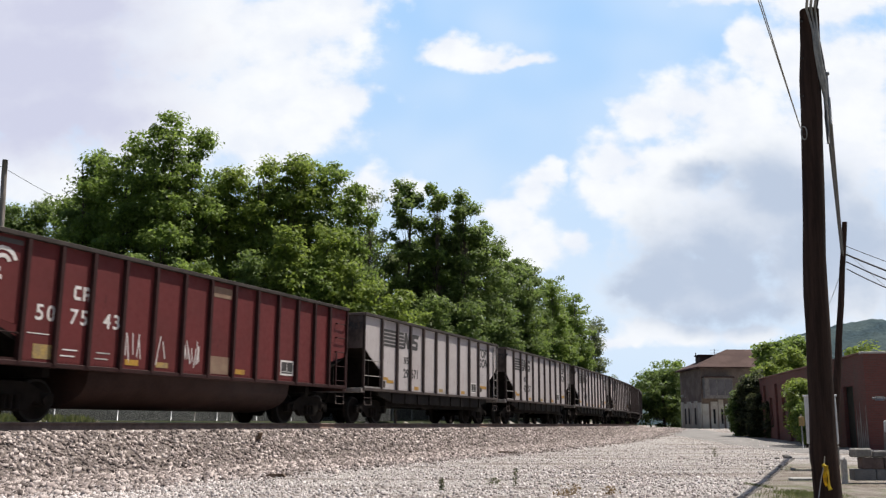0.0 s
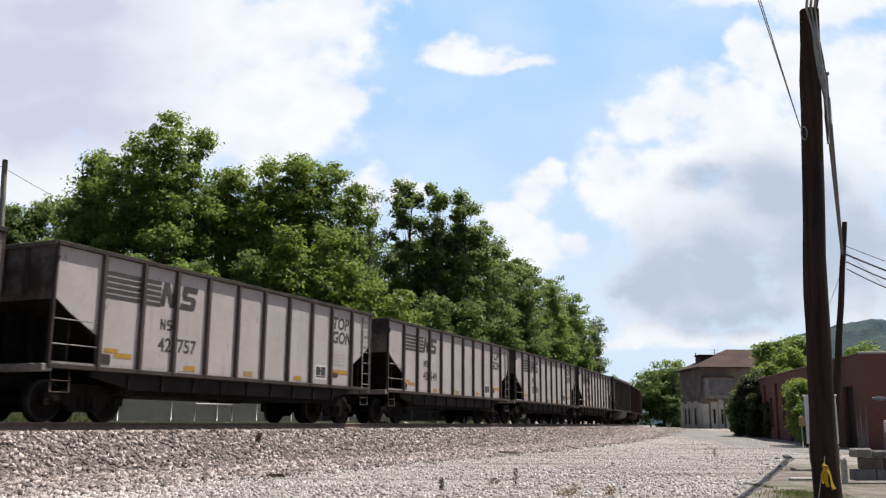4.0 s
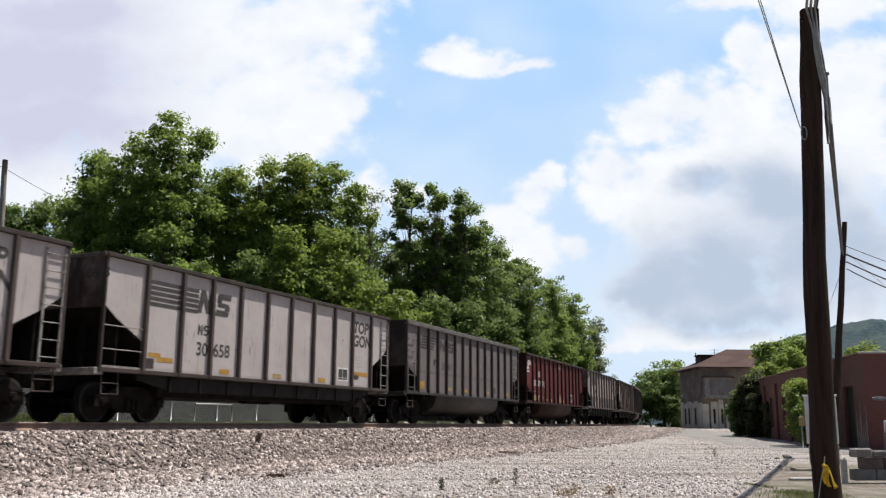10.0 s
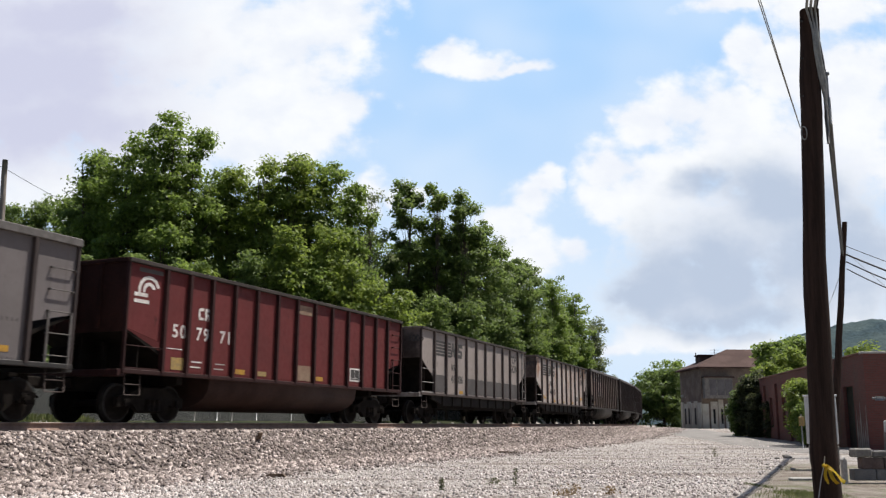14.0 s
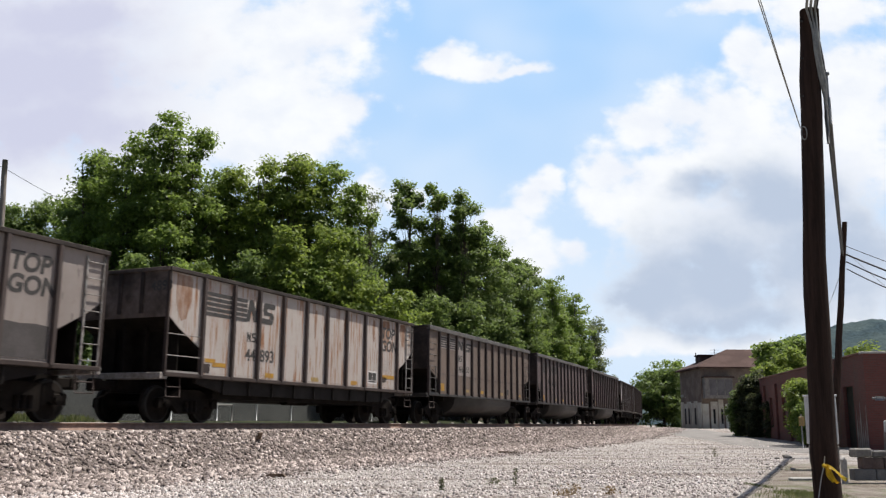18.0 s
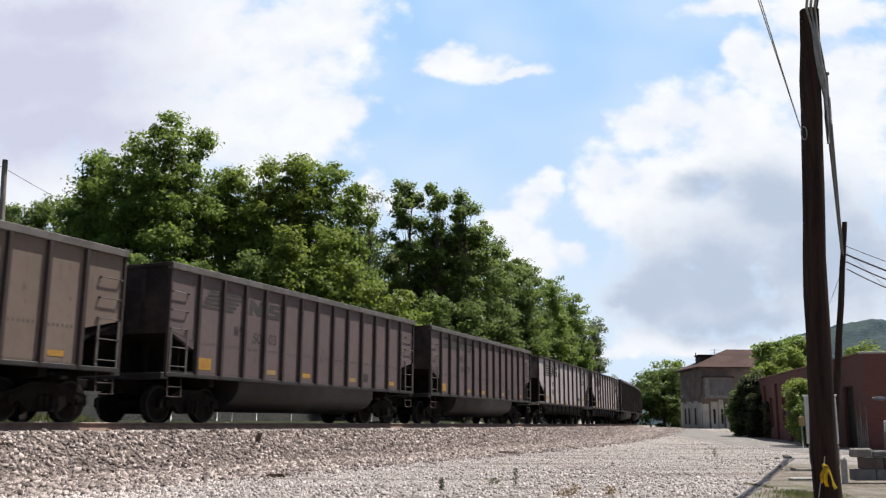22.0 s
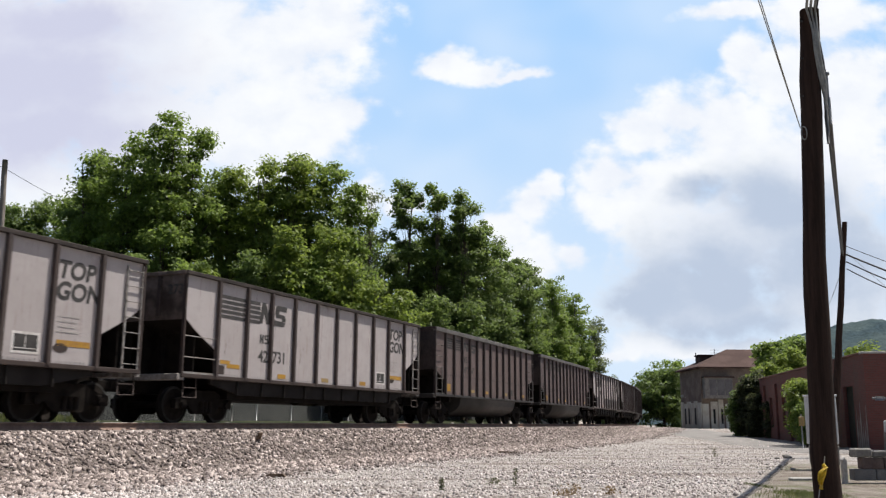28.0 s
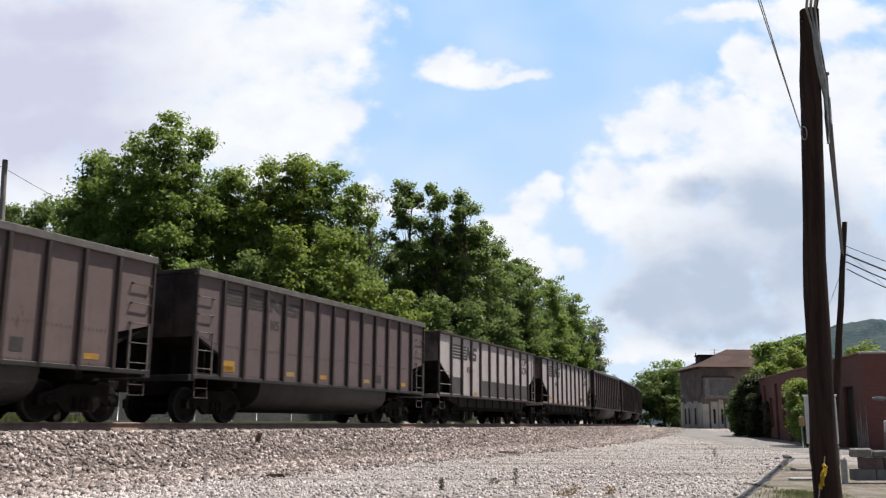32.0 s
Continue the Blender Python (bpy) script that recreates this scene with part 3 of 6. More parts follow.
# ---- ground, ballast and rails ----
def spread_axis(lo, hi, inner_lo, inner_hi, fine):
    core = np.arange(inner_lo, inner_hi + fine, fine)
    out = [inner_hi + fine]
    step = fine
    while out[-1] < hi:
        step *= 1.35
        out.append(out[-1] + step)
    neg = [inner_lo - fine]
    step = fine
    while neg[-1] > lo:
        step *= 1.35
        neg.append(neg[-1] - step)
    return np.array(neg[::-1] + list(core) + out)


def build_ground():
    xs, ys = spread_axis(-2600, 2600, -30, 34, 0.9), spread_axis(-800, 2600, -6, 110, 0.9)
    X, Y = np.meshgrid(xs, ys)
    Z = ground_height(X, Y)
    verts = np.stack([X, Y, Z], -1).reshape(-1, 3)
    nx, ny = len(xs), len(ys)
    i = np.arange(nx - 1)
    faces = np.concatenate([np.stack([r * nx + i, r * nx + i + 1, (r + 1) * nx + i + 1, (r + 1) * nx + i], 1) for r in range(ny - 1)])
    me = mesh_from("ground", verts, faces, ["gravel", "sod"])
    cx, cy = verts[faces].mean(1)[:, 0], verts[faces].mean(1)[:, 1]
    s, d = track_coords(cx, cy)
    me.polygons.foreach_set("material_index", ((d < -5.0) | (cy > 260) | (cx > 60) | (cx < -60)).astype(np.int32))
    ob = new("ground", me)
    tagged(ob, "pale crushed gravel lot with grass beyond the track", "ground", kind="structure")


def sweep(name, profile, s0, s1, step, material, slots=None):
    """A profile of (across, height) drawn along the track."""
    ss = np.arange(s0, s1 + step, step)
    k = len(profile)
    verts = [on_track(s, d, z) for s in ss for d, z in profile]
    faces = [(r * k + j, r * k + (j + 1) % k, (r + 1) * k + (j + 1) % k, (r + 1) * k + j) for r in range(len(ss) - 1) for j in range(k)]
    me = mesh_from(name, verts, faces, material)
    if slots:
        me.polygons.foreach_set("material_index", np.tile(slots, len(ss) - 1).astype(np.int32))
    return me


def rail_profile(d0):
    pts = [(-0.075, -0.18), (0.075, -0.18), (0.075, -0.168), (0.012, -0.145), (0.010, -0.05), (0.036, -0.038), (0.037, -0.008), (0.028, 0.0),
           (-0.028, 0.0), (-0.037, -0.008), (-0.036, -0.038), (-0.010, -0.05), (-0.012, -0.145), (-0.075, -0.168)]
    return [(d0 + a, RAIL + b) for a, b in pts]


BED = RAIL - 0.24       # top of the ballast
def bed_height(d, y):
    """Ballast surface: level between the sleepers' ends, then a slope down to the lot."""
    foot = 0.55 * smooth(38, 105, np.asarray(y))
    a = np.abs(d)
    return np.maximum(BED - np.maximum(a - 1.75, 0) * 0.52, foot - 0.03)


def build_track():
    bed = new("ballast_bed", None)
    bed.empty_display_size = 0.5
    tagged(bed, "grey-brown ballast bank under the rails", "ballast", kind="structure")
    ss = np.arange(-70, 231, 1.0)
    ds = np.array([-3.7, -3.3, -2.6, -1.75, -0.9, 0, 0.9, 1.75, 2.1, 2.5, 2.9, 3.3, 3.7])
    verts = []
    for s in ss:
        for d in ds:
            p = on_track(s, d)
            verts.append((p.x, p.y, float(bed_height(d, p.y))))
    k = len(ds)
    j = np.arange(k - 1)
    faces = np.concatenate([np.stack([r * k + j, (r + 1) * k + j, (r + 1) * k + j + 1, r * k + j + 1], 1) for r in range(len(ss) - 1)])
    bank = new("bank", mesh_from("bank", verts, faces, "ballast"))
    bank.parent = bed
    track = thing("railway_track", (0, 0, 0), "rusty steel rails on dark creosoted sleepers in ballast", "railway", kind="structure")
    slots = [1 if 6 <= i <= 8 else 0 for i in range(14)]
    for d in (0.7525, -0.7525):
        part("rail", sweep("rail", rail_profile(d), -70, 230, 1.0, ["rail_side", "rail_head"], slots), None, track)
    bm = bmesh.new()
    box(bm, -1.3, 1.3, -0.115, 0.115, -0.18, 0.0, 0.012)
    tie = mesh_of("sleeper", bm, "tie")
    bm = bmesh.new()
    box(bm, -0.1, 0.1, -0.17, 0.17, -0.004, 0.014)
    for sx in (-0.085, 0.085):
        for sy in (-0.06, 0.06):
            box(bm, sx - 0.012, sx + 0.012, sy - 0.012, sy + 0.012, 0.012, 0.04)
    plate = mesh_of("tie_plate", bm, "rail_side")
    rnd = random.Random(4)
    for i in range(200):
        s = -52 + i * 0.53
        p = on_track(s, rnd.uniform(-0.05, 0.05), RAIL - 0.194)
        t = part("sleeper", tie, None, track, at=pose(p.x, p.y, p.z, 0, 0, -math.degrees(heading(s)) + rnd.uniform(-1, 1)))
        if i < 90:
            part("tie_plate", plate, None, t, at=pose(0.7525, 0, 0, 0, 0, 90))
    # pale fines packed between the sleepers' ends
    bm = bmesh.new()
    prism(bm, [(-0.06, -0.07), (0.10, -0.07), (0.055, -0.02), (-0.06, 0.0)], 1, -0.2, 0.2)
    crib = mesh_of("crib_edge", bm, "stone")
    for i in range(130):
        s = -52 + (i + 0.5) * 0.53
        p = on_track(s, 1.29, RAIL - 0.168)
        part("crib_edge", crib, None, bed, at=pose(p.x, p.y, p.z, 0, rnd.uniform(-2, 2), -math.degrees(heading(s)) + rnd.uniform(-2, 2)))
    # loose stone, joined
    rng = np.random.default_rng(7)
    stone_field("ballast_stones", "coarse grey and pinkish broken ballast stones", "stone", bed_sample(rng, 108000), 0.028, 0.078, rng)


def bed_sample(rng, count):
    s = -52 + 120 * rng.random(count) ** 1.5
    d = 1.36 + 5.64 * rng.random(count)
    keep = rng.random(count) < smooth(7.0, 4.3, d)
    s, d = s[keep], d[keep]
    c = [on_track(a, b) for a, b in zip(s, d)]
    x, y = np.array([p.x for p in c]), np.array([p.y for p in c])
    return x, y, np.maximum(bed_height(d, y), ground_height(x, y))


CUBE = np.array([(-1, -1, -1), (1, -1, -1), (1, 1, -1), (-1, 1, -1), (-1, -1, 1), (1, -1, 1), (1, 1, 1), (-1, 1, 1)], float)
QUADS = np.array([(0, 3, 2, 1), (4, 5, 6, 7), (0, 1, 5, 4), (1, 2, 6, 5), (2, 3, 7, 6), (3, 0, 4, 7)])


def stone_field(name, label, material, at, small, large, rng):
    x, y, z = at
    n = len(x)
    v = np.repeat(CUBE[None], n, 0) * (0.62 + 0.5 * rng.random((n, 8, 1)))
    v += rng.normal(0, 0.3, (n, 8, 3))
    size = (small + (large - small) * rng.random(n) ** 1.5)[:, None, None] * 0.62
    v *= size * (0.34 + 1.05 * rng.random((n, 1, 3)))
    a, b = rng.random(n) * 6.28, rng.random(n) * 6.28
    ca, sa, cb, sb = np.cos(a)[:, None], np.sin(a)[:, None], np.cos(b)[:, None], np.sin(b)[:, None]
    X, Y, Z = v[..., 0], v[..., 1], v[..., 2]
    Y, Z = Y * cb - Z * sb, Y * sb + Z * cb
    X, Y = X * ca - Y * sa, X * sa + Y * ca
    v = np.stack([X + x[:, None], Y + y[:, None], Z + z[:, None] + size[:, :, 0] * 0.15], -1).reshape(-1, 3)
    f = (QUADS[None] + 8 * np.arange(n)[:, None, None]).reshape(-1, 4)
    ob = new(name, mesh_from(name, v, f, material))
    return tagged(ob, label, "gravel", kind="stuff")


def build_lot_stones():
    rng = np.random.default_rng(11)
    n = 54000
    y = 12.2 + 52 * rng.random(n) ** 2.2
    x = (rng.random(n) * 1.08 - 0.54) * y
    s, d = track_coords(x, y)
    drift = np.sin(0.55 * x + 1.7 * np.sin(0.31 * y + 0.4)) + np.sin(0.42 * y - 0.3 * x + 1.1 * np.sin(0.7 * x)) + 0.5 * np.sin(1.9 * x + 1.3 * y)
    keep = (d > 2.9) & (x < 4.2 + (y - 13.2) * 0.43) & (rng.random(n) < 0.4 + 0.6 * smooth(-1.4, 1.2, drift))
    x, y = x[keep], y[keep]
    stone_field("gravel_stones", "pale crushed limestone scattered over the lot", "pebble", (x, y, ground_height(x, y)), 0.016, 0.044, rng)


# ---- coal wagons ----
def bogie(side_mat="under"):
    """Three-piece freight truck: two cast side frames with a spring nest, a bolster, two wheelsets."""
    t = new("truck")
    bm = bmesh.new()
    prof = [(-1.14, 0.36), (-1.14, 0.60), (-0.80, 0.66), (-0.42, 0.83), (0.42, 0.83), (0.80, 0.66), (1.14, 0.60), (1.14, 0.36), (0.80, 0.36),
            (0.66, 0.44), (0.40, 0.22), (-0.40, 0.22), (-0.66, 0.44), (-0.80, 0.36)]
    prism(bm, prof, 1, -0.07, 0.07)
    for x in (-0.16, 0.0, 0.16):
        tube(bm, [(x, 0.10, 0.27), (x, 0.10, 0.55)], 0.065, 8)
    for x in (-0.89, 0.89):
        tube(bm, [(x, 0.05, 0.457), (x, 0.15, 0.457)], 0.10, 10)
        box(bm, x - 0.13, x + 0.13, -0.09, 0.09, 0.40, 0.60, 0.02)
    frame_mesh = mesh_of("side_frame", bm, side_mat)
    part("side_frame", frame_mesh, None, t, at=pose(0, 1.0, 0))
    part("side_frame", frame_mesh, None, t, at=pose(0, -1.0, 0, 0, 0, 180))
    bm = bmesh.new()
    box(bm, -0.2, 0.2, -1.05, 1.05, 0.52, 0.80, 0.04)
    part("bolster", bm, side_mat, t)
    bm = bmesh.new()
    rings = [(-0.86, 0.10), (-0.82, 0.40), (-0.81, 0.457), (-0.70, 0.462), (-0.665, 0.49), (-0.64, 0.49), (-0.64, 0.40), (-0.70, 0.30), (-0.66, 0.12), (-0.6, 0.08)]
    prof = rings + [(-y, r) for y, r in rings[::-1]]
    loops = []
    for y, r in prof:
        loops.append([bm.verts.new((r * math.cos(a), y, r * math.sin(a))) for a in (k * math.pi / 10 for k in range(20))])
    for i, (p, q) in enumerate(zip(loops, loops[1:])):
        for k in range(20):
            f = bm.faces.new((p[k], p[(k + 1) % 20], q[(k + 1) % 20], q[k]))
            f.material_index = 1 if i in (1, 2, 16, 17) else 0
    bm.faces.new(loops[0][::-1])
    bm.faces.new(loops[-1])
    bmesh.ops.recalc_face_normals(bm, faces=bm.faces[:])
    ws = mesh_of("wheelset", bm, ["wheel", "tread"])
    for x in (0.89, -0.89):
        part("wheelset", ws, None, t, at=pose(x, 0, 0.457))
    return t


def wagon_shell(name, L, H, ribs, skin, rib, chord, sill, corner_z, rib_z, tub, ladder_full):
    """One wagon about its middle at rail height: +x its leading end, +y the side that faces the lot."""
    car = thing(name, (0, 0, 0), "", "")
    h = L / 2
    SILL, SIDE, OUT = 1.20, 1.49, 1.585
    edges = [h] + [h - r for r in ribs] + [-h]
    # side sheets, one between each two ribs
    mesh_by_width = {}
    for i, (a, b) in enumerate(zip(edges, edges[1:])):
        w = round(a - b, 3)
        if i in (0, len(edges) - 2):
            bm = bmesh.new()
            if i == 0:
                out = [(a, H - 0.06), (a, corner_z), (a - 0.35 * w, corner_z * 0.55 + rib_z * 0.45 + 0.03), (b, rib_z), (b, H - 0.06)]
            else:
                out = [(b, H - 0.06), (b, corner_z), (b + 0.35 * w, corner_z * 0.55 + rib_z * 0.45 + 0.03), (a, rib_z), (a, H - 0.06)]
            prism(bm, out, 1, SIDE - 0.02, SIDE)
            part("end_side_panel", bm, skin, car)
            continue
        if w not in mesh_by_width:
            bm = bmesh.new()
            box(bm, -w / 2, w / 2, -0.02, 0.0, SILL, H - 0.06)
            for k in range(int(w / 0.14)):
                x = -w / 2 + 0.14 + k * (w - 0.28) / max(int(w / 0.14) - 1, 1)
                box(bm, x - 0.012, x + 0.012, 0.0, 0.012, SILL + 0.05, SILL + 0.074)
            mesh_by_width[w] = mesh_of("side_panel", bm, skin)
        part("side_panel", mesh_by_width[w], None, car, at=pose((a + b) / 2, SIDE, 0))
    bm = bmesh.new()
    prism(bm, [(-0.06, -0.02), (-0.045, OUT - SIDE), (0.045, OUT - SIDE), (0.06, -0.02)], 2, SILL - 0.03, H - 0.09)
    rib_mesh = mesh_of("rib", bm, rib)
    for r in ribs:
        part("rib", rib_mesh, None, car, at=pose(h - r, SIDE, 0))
    # far side in one sheet with its ribs
    bm = bmesh.new()
    prism(bm, [(h, H - 0.06), (h, corner_z), (h - ribs[0], rib_z), (h - ribs[0], SILL), (h - ribs[-1], SILL), (h - ribs[-1], rib_z), (-h, corner_z), (-h, H - 0.06)], 1, -SIDE, -SIDE + 0.02)
    for r in ribs:
        box(bm, h - r - 0.07, h - r + 0.07, -OUT, -SIDE, SILL, H - 0.09)
    part("far_side", bm, skin, car)
    bm = bmesh.new()
    box(bm, -h - 0.03, h + 0.03, SIDE - 0.06, OUT + 0.006, H - 0.17 if chord == "chord_grey" else H - 0.10, H, 0.012)
    chord_mesh = mesh_of("top_chord", bm, chord)
    part("top_chord", chord_mesh, None, car)
    part("top_chord", chord_mesh, None, car, at=pose(0, 0, 0, 0, 0, 180))
    bm = bmesh.new()
    box(bm, -h, h, SIDE - 0.12, SIDE + 0.07, SILL - 0.09, SILL + 0.01, 0.01)
    sill_mesh = mesh_of("side_sill", bm, sill)
    part("side_sill", sill_mesh, None, car)
    part("side_sill", sill_mesh, None, car, at=pose(0, 0, 0, 0, 0, 180))
    for sx in (1, -1):
        turn = pose(0, 0, 0, 0, 0, 0 if sx == 1 else 180)
        bm = bmesh.new()
        box(bm, h - 0.03, h, -SIDE, SIDE, corner_z - 0.1, H - 0.02)
        box(bm, h, h + 0.07, -SIDE - 0.05, SIDE + 0.05, H - 0.10, H - 0.005, 0.01)
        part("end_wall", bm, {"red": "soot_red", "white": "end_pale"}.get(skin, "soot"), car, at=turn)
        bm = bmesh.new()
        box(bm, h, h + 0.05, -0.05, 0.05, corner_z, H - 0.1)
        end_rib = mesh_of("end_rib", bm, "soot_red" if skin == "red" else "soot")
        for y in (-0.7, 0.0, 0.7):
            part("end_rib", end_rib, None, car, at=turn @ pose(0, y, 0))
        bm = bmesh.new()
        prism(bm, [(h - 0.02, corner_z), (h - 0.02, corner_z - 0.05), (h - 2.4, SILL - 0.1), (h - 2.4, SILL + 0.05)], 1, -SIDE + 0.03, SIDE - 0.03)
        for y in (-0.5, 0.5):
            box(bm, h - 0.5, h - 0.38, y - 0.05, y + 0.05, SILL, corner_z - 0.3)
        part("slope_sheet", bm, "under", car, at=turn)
        # added dark sheet that blocks the bright view through the open bay
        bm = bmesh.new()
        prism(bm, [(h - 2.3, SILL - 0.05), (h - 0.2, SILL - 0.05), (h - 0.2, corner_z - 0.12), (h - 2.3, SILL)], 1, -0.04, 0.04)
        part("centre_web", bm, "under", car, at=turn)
        # added dark plate standing in for the shade of the open end
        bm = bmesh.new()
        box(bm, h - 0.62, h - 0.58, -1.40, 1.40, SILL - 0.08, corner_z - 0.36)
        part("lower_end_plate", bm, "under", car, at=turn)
        bm = bmesh.new()
        box(bm, h - 0.14, h + 0.14, -1.45, 1.52, SILL - 0.16, SILL, 0.015)
        box(bm, h - ribs[0], h - 0.1, SIDE - 0.1, SIDE + 0.03, SILL - 0.04, SILL + 0.06)
        part("end_sill", bm, "iron" if skin in ("white", "dirty", "rusty") else sill, car, at=turn)
        bm = bmesh.new()
        box(bm, h, h + 0.55, -0.12, 0.12, 0.78, 1.0, 0.02)
        box(bm, h + 0.5, h + 0.82, -0.15, 0.16, 0.74, 1.04, 0.05)
        part("coupler", bm, "under", car, at=turn)
        bm = bmesh.new()
        tube(bm, [(h + 0.35, 0.35, 0.95), (h + 0.55, 0.38, 0.7), (h + 0.85, 0.3, 0.55)], 0.025, 6)
        part("air_hose", bm, "under", car, at=turn)
        for y in (SIDE + 0.02, -SIDE - 0.02):
            bm = bmesh.new()
            box(bm, h - 0.05, h + 0.02, y - 0.045, y + 0.045, SILL - 0.1, H - 0.1, 0.01)
            part("corner_post", bm, rib if skin not in ("white", "dirty", "rusty") else "sill", car, at=turn)
        # stirrup step under the corner
        bm = bmesh.new()
        for x in (h - 0.12, h - 0.62):
            tube(bm, [(x, SIDE, SILL - 0.1), (x, SIDE + 0.03, 0.62)], 0.014, 5)
        for z in (0.62, 0.86):
            tube(bm, [(h - 0.12, SIDE + 0.03, z), (h - 0.62, SIDE + 0.03, z)], 0.014, 5)
        part("stirrup_step", bm, "sill", car, at=pose(0, 0, 0) if sx == 1 else pose(0, 0, 0) @ Matrix.Diagonal((-1, 1, 1, 1)))
    # ladders and grab irons on the near side
    def rungs(x0, x1, zs, rails, name_):
        bm = bmesh.new()
        y = SIDE + (0.055 if ladder_full else 0.075)
        for z in zs:
            tube(bm, [(x0, y, z), (x1, y, z)], 0.013, 5)
            for x in (x0, x1):
                box(bm, x - 0.02, x + 0.02, SIDE, y, z - 0.02, z + 0.02)
        for x, z0, z1 in rails:
            box(bm, x - 0.026, x + 0.026, y - 0.03, y - 0.005, z0, z1)
        return part(name_, bm, {"red": "rib_red", "grey": "chord_grey"}.get(skin, "iron"), car, "worn ladder" if name_ == "ladder" else "")
    if ladder_full:
        zs = [SILL + 0.12 + 0.36 * k for k in range(7)]
        rungs(-h + 0.06, -h + 0.55, zs, [(-h + 0.06, SILL - 0.15, H - 0.15), (-h + 0.55, SILL - 0.1, H - 0.2)], "ladder")
        rungs(h - 0.06, h - ribs[0] + 0.1, [SILL + 0.42, SILL + 0.95], [(h - 0.02, SILL - 0.05, SILL + 1.3)], "grab_iron")
    else:
        for a, b in ((h - 0.10, h - 0.70), (-h + 0.10, -h + 0.70)):
            if skin == "red" and a > 0:
                rungs(h - 0.04, h - ribs[0] + 0.1, [SILL + 0.55], [], "grab_iron")
                continue
            zs = [SILL + 0.16 + 0.46 * k for k in range(5)]
            rungs(a, b, zs[:3], [(a, SILL - 0.1, SILL + 1.05), (b, SILL, SILL + 1.05)], "ladder")
            for z in zs[3:]:
                rungs(a, b, [z], [], "grab_iron")
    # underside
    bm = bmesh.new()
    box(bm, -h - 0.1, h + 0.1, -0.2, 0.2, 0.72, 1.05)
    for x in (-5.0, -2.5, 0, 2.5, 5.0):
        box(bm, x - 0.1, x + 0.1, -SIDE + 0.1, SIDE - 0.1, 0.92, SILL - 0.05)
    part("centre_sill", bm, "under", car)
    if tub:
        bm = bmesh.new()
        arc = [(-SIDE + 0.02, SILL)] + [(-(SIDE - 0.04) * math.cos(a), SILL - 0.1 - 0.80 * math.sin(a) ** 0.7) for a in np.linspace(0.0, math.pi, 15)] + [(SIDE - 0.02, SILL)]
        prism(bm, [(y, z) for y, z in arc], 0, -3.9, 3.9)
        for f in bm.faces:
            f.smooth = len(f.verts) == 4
        part("belly_tub", bm, tub, car, "dark rounded steel belly between the trucks")
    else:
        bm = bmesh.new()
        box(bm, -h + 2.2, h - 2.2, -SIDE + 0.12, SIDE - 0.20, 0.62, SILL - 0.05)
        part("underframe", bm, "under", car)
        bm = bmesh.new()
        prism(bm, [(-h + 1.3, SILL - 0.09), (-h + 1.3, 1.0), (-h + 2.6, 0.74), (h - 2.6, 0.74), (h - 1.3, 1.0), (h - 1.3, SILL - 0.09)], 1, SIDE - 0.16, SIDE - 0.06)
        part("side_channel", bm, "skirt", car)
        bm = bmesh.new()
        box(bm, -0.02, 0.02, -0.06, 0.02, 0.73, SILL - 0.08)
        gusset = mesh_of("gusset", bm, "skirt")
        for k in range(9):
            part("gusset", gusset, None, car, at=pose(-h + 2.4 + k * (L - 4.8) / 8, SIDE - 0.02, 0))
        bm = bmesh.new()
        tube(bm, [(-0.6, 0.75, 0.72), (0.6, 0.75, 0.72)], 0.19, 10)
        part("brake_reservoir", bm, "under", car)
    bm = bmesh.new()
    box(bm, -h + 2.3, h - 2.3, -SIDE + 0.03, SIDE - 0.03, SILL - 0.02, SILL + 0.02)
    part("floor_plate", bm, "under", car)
    t = bogie()
    t.parent = car
    t.matrix_basis = pose(h - 1.55, 0, 0)
    t2 = copy_thing(t, pose(-h + 1.55, 0, 0))
    t2.parent = car
    return car


PLATE = {}


def flat_mesh(key, outlines, material):
    """Painted shapes as thin plates, in metres along the reading direction and up; they face +y."""
    if key not in PLATE:
        bm = bmesh.new()
        for o in outlines:
            prism(bm, [(-a, b) for a, b in o], 1, 0.0, 0.004)
        PLATE[key] = mesh_of("marking", bm, material)
    return PLATE[key]


def rect(a, b, c, d, lean=0.0):
    return [(a + lean * 0, c), (b, c), (b + lean, d), (a + lean, d)]


def text_mesh(text, height, material, bold=0.006, lean=0.0):
    if not text:
        return None
    key = (text, height, material)
    if key not in PLATE:
        me = lettering(text, height, material, bold)
        me.transform(Matrix.Rotation(radians(180), 4, "Z"))
        me.transform(Matrix(((1, 0, -lean, 0), (0, 1, 0, 0), (0, 0, 1, 0), (0, 0, 0, 1))))
        PLATE[key] = me
    return PLATE[key]


Y_MARK = 1.4925


def mark(car, name, mesh, x, z, label=""):
    if mesh is None:
        return None
    return part(name, mesh, None, car, label, at=pose(x, Y_MARK, z))


def bars(rows, width, material, gap=0.11, tall=0.05):
    return flat_mesh(("bars", rows, width, material), [rect(0.0 if k % 2 else 0.04, width - 0.06 * (k % 3), -gap * k, -gap * k + tall) for k in range(rows)], material)


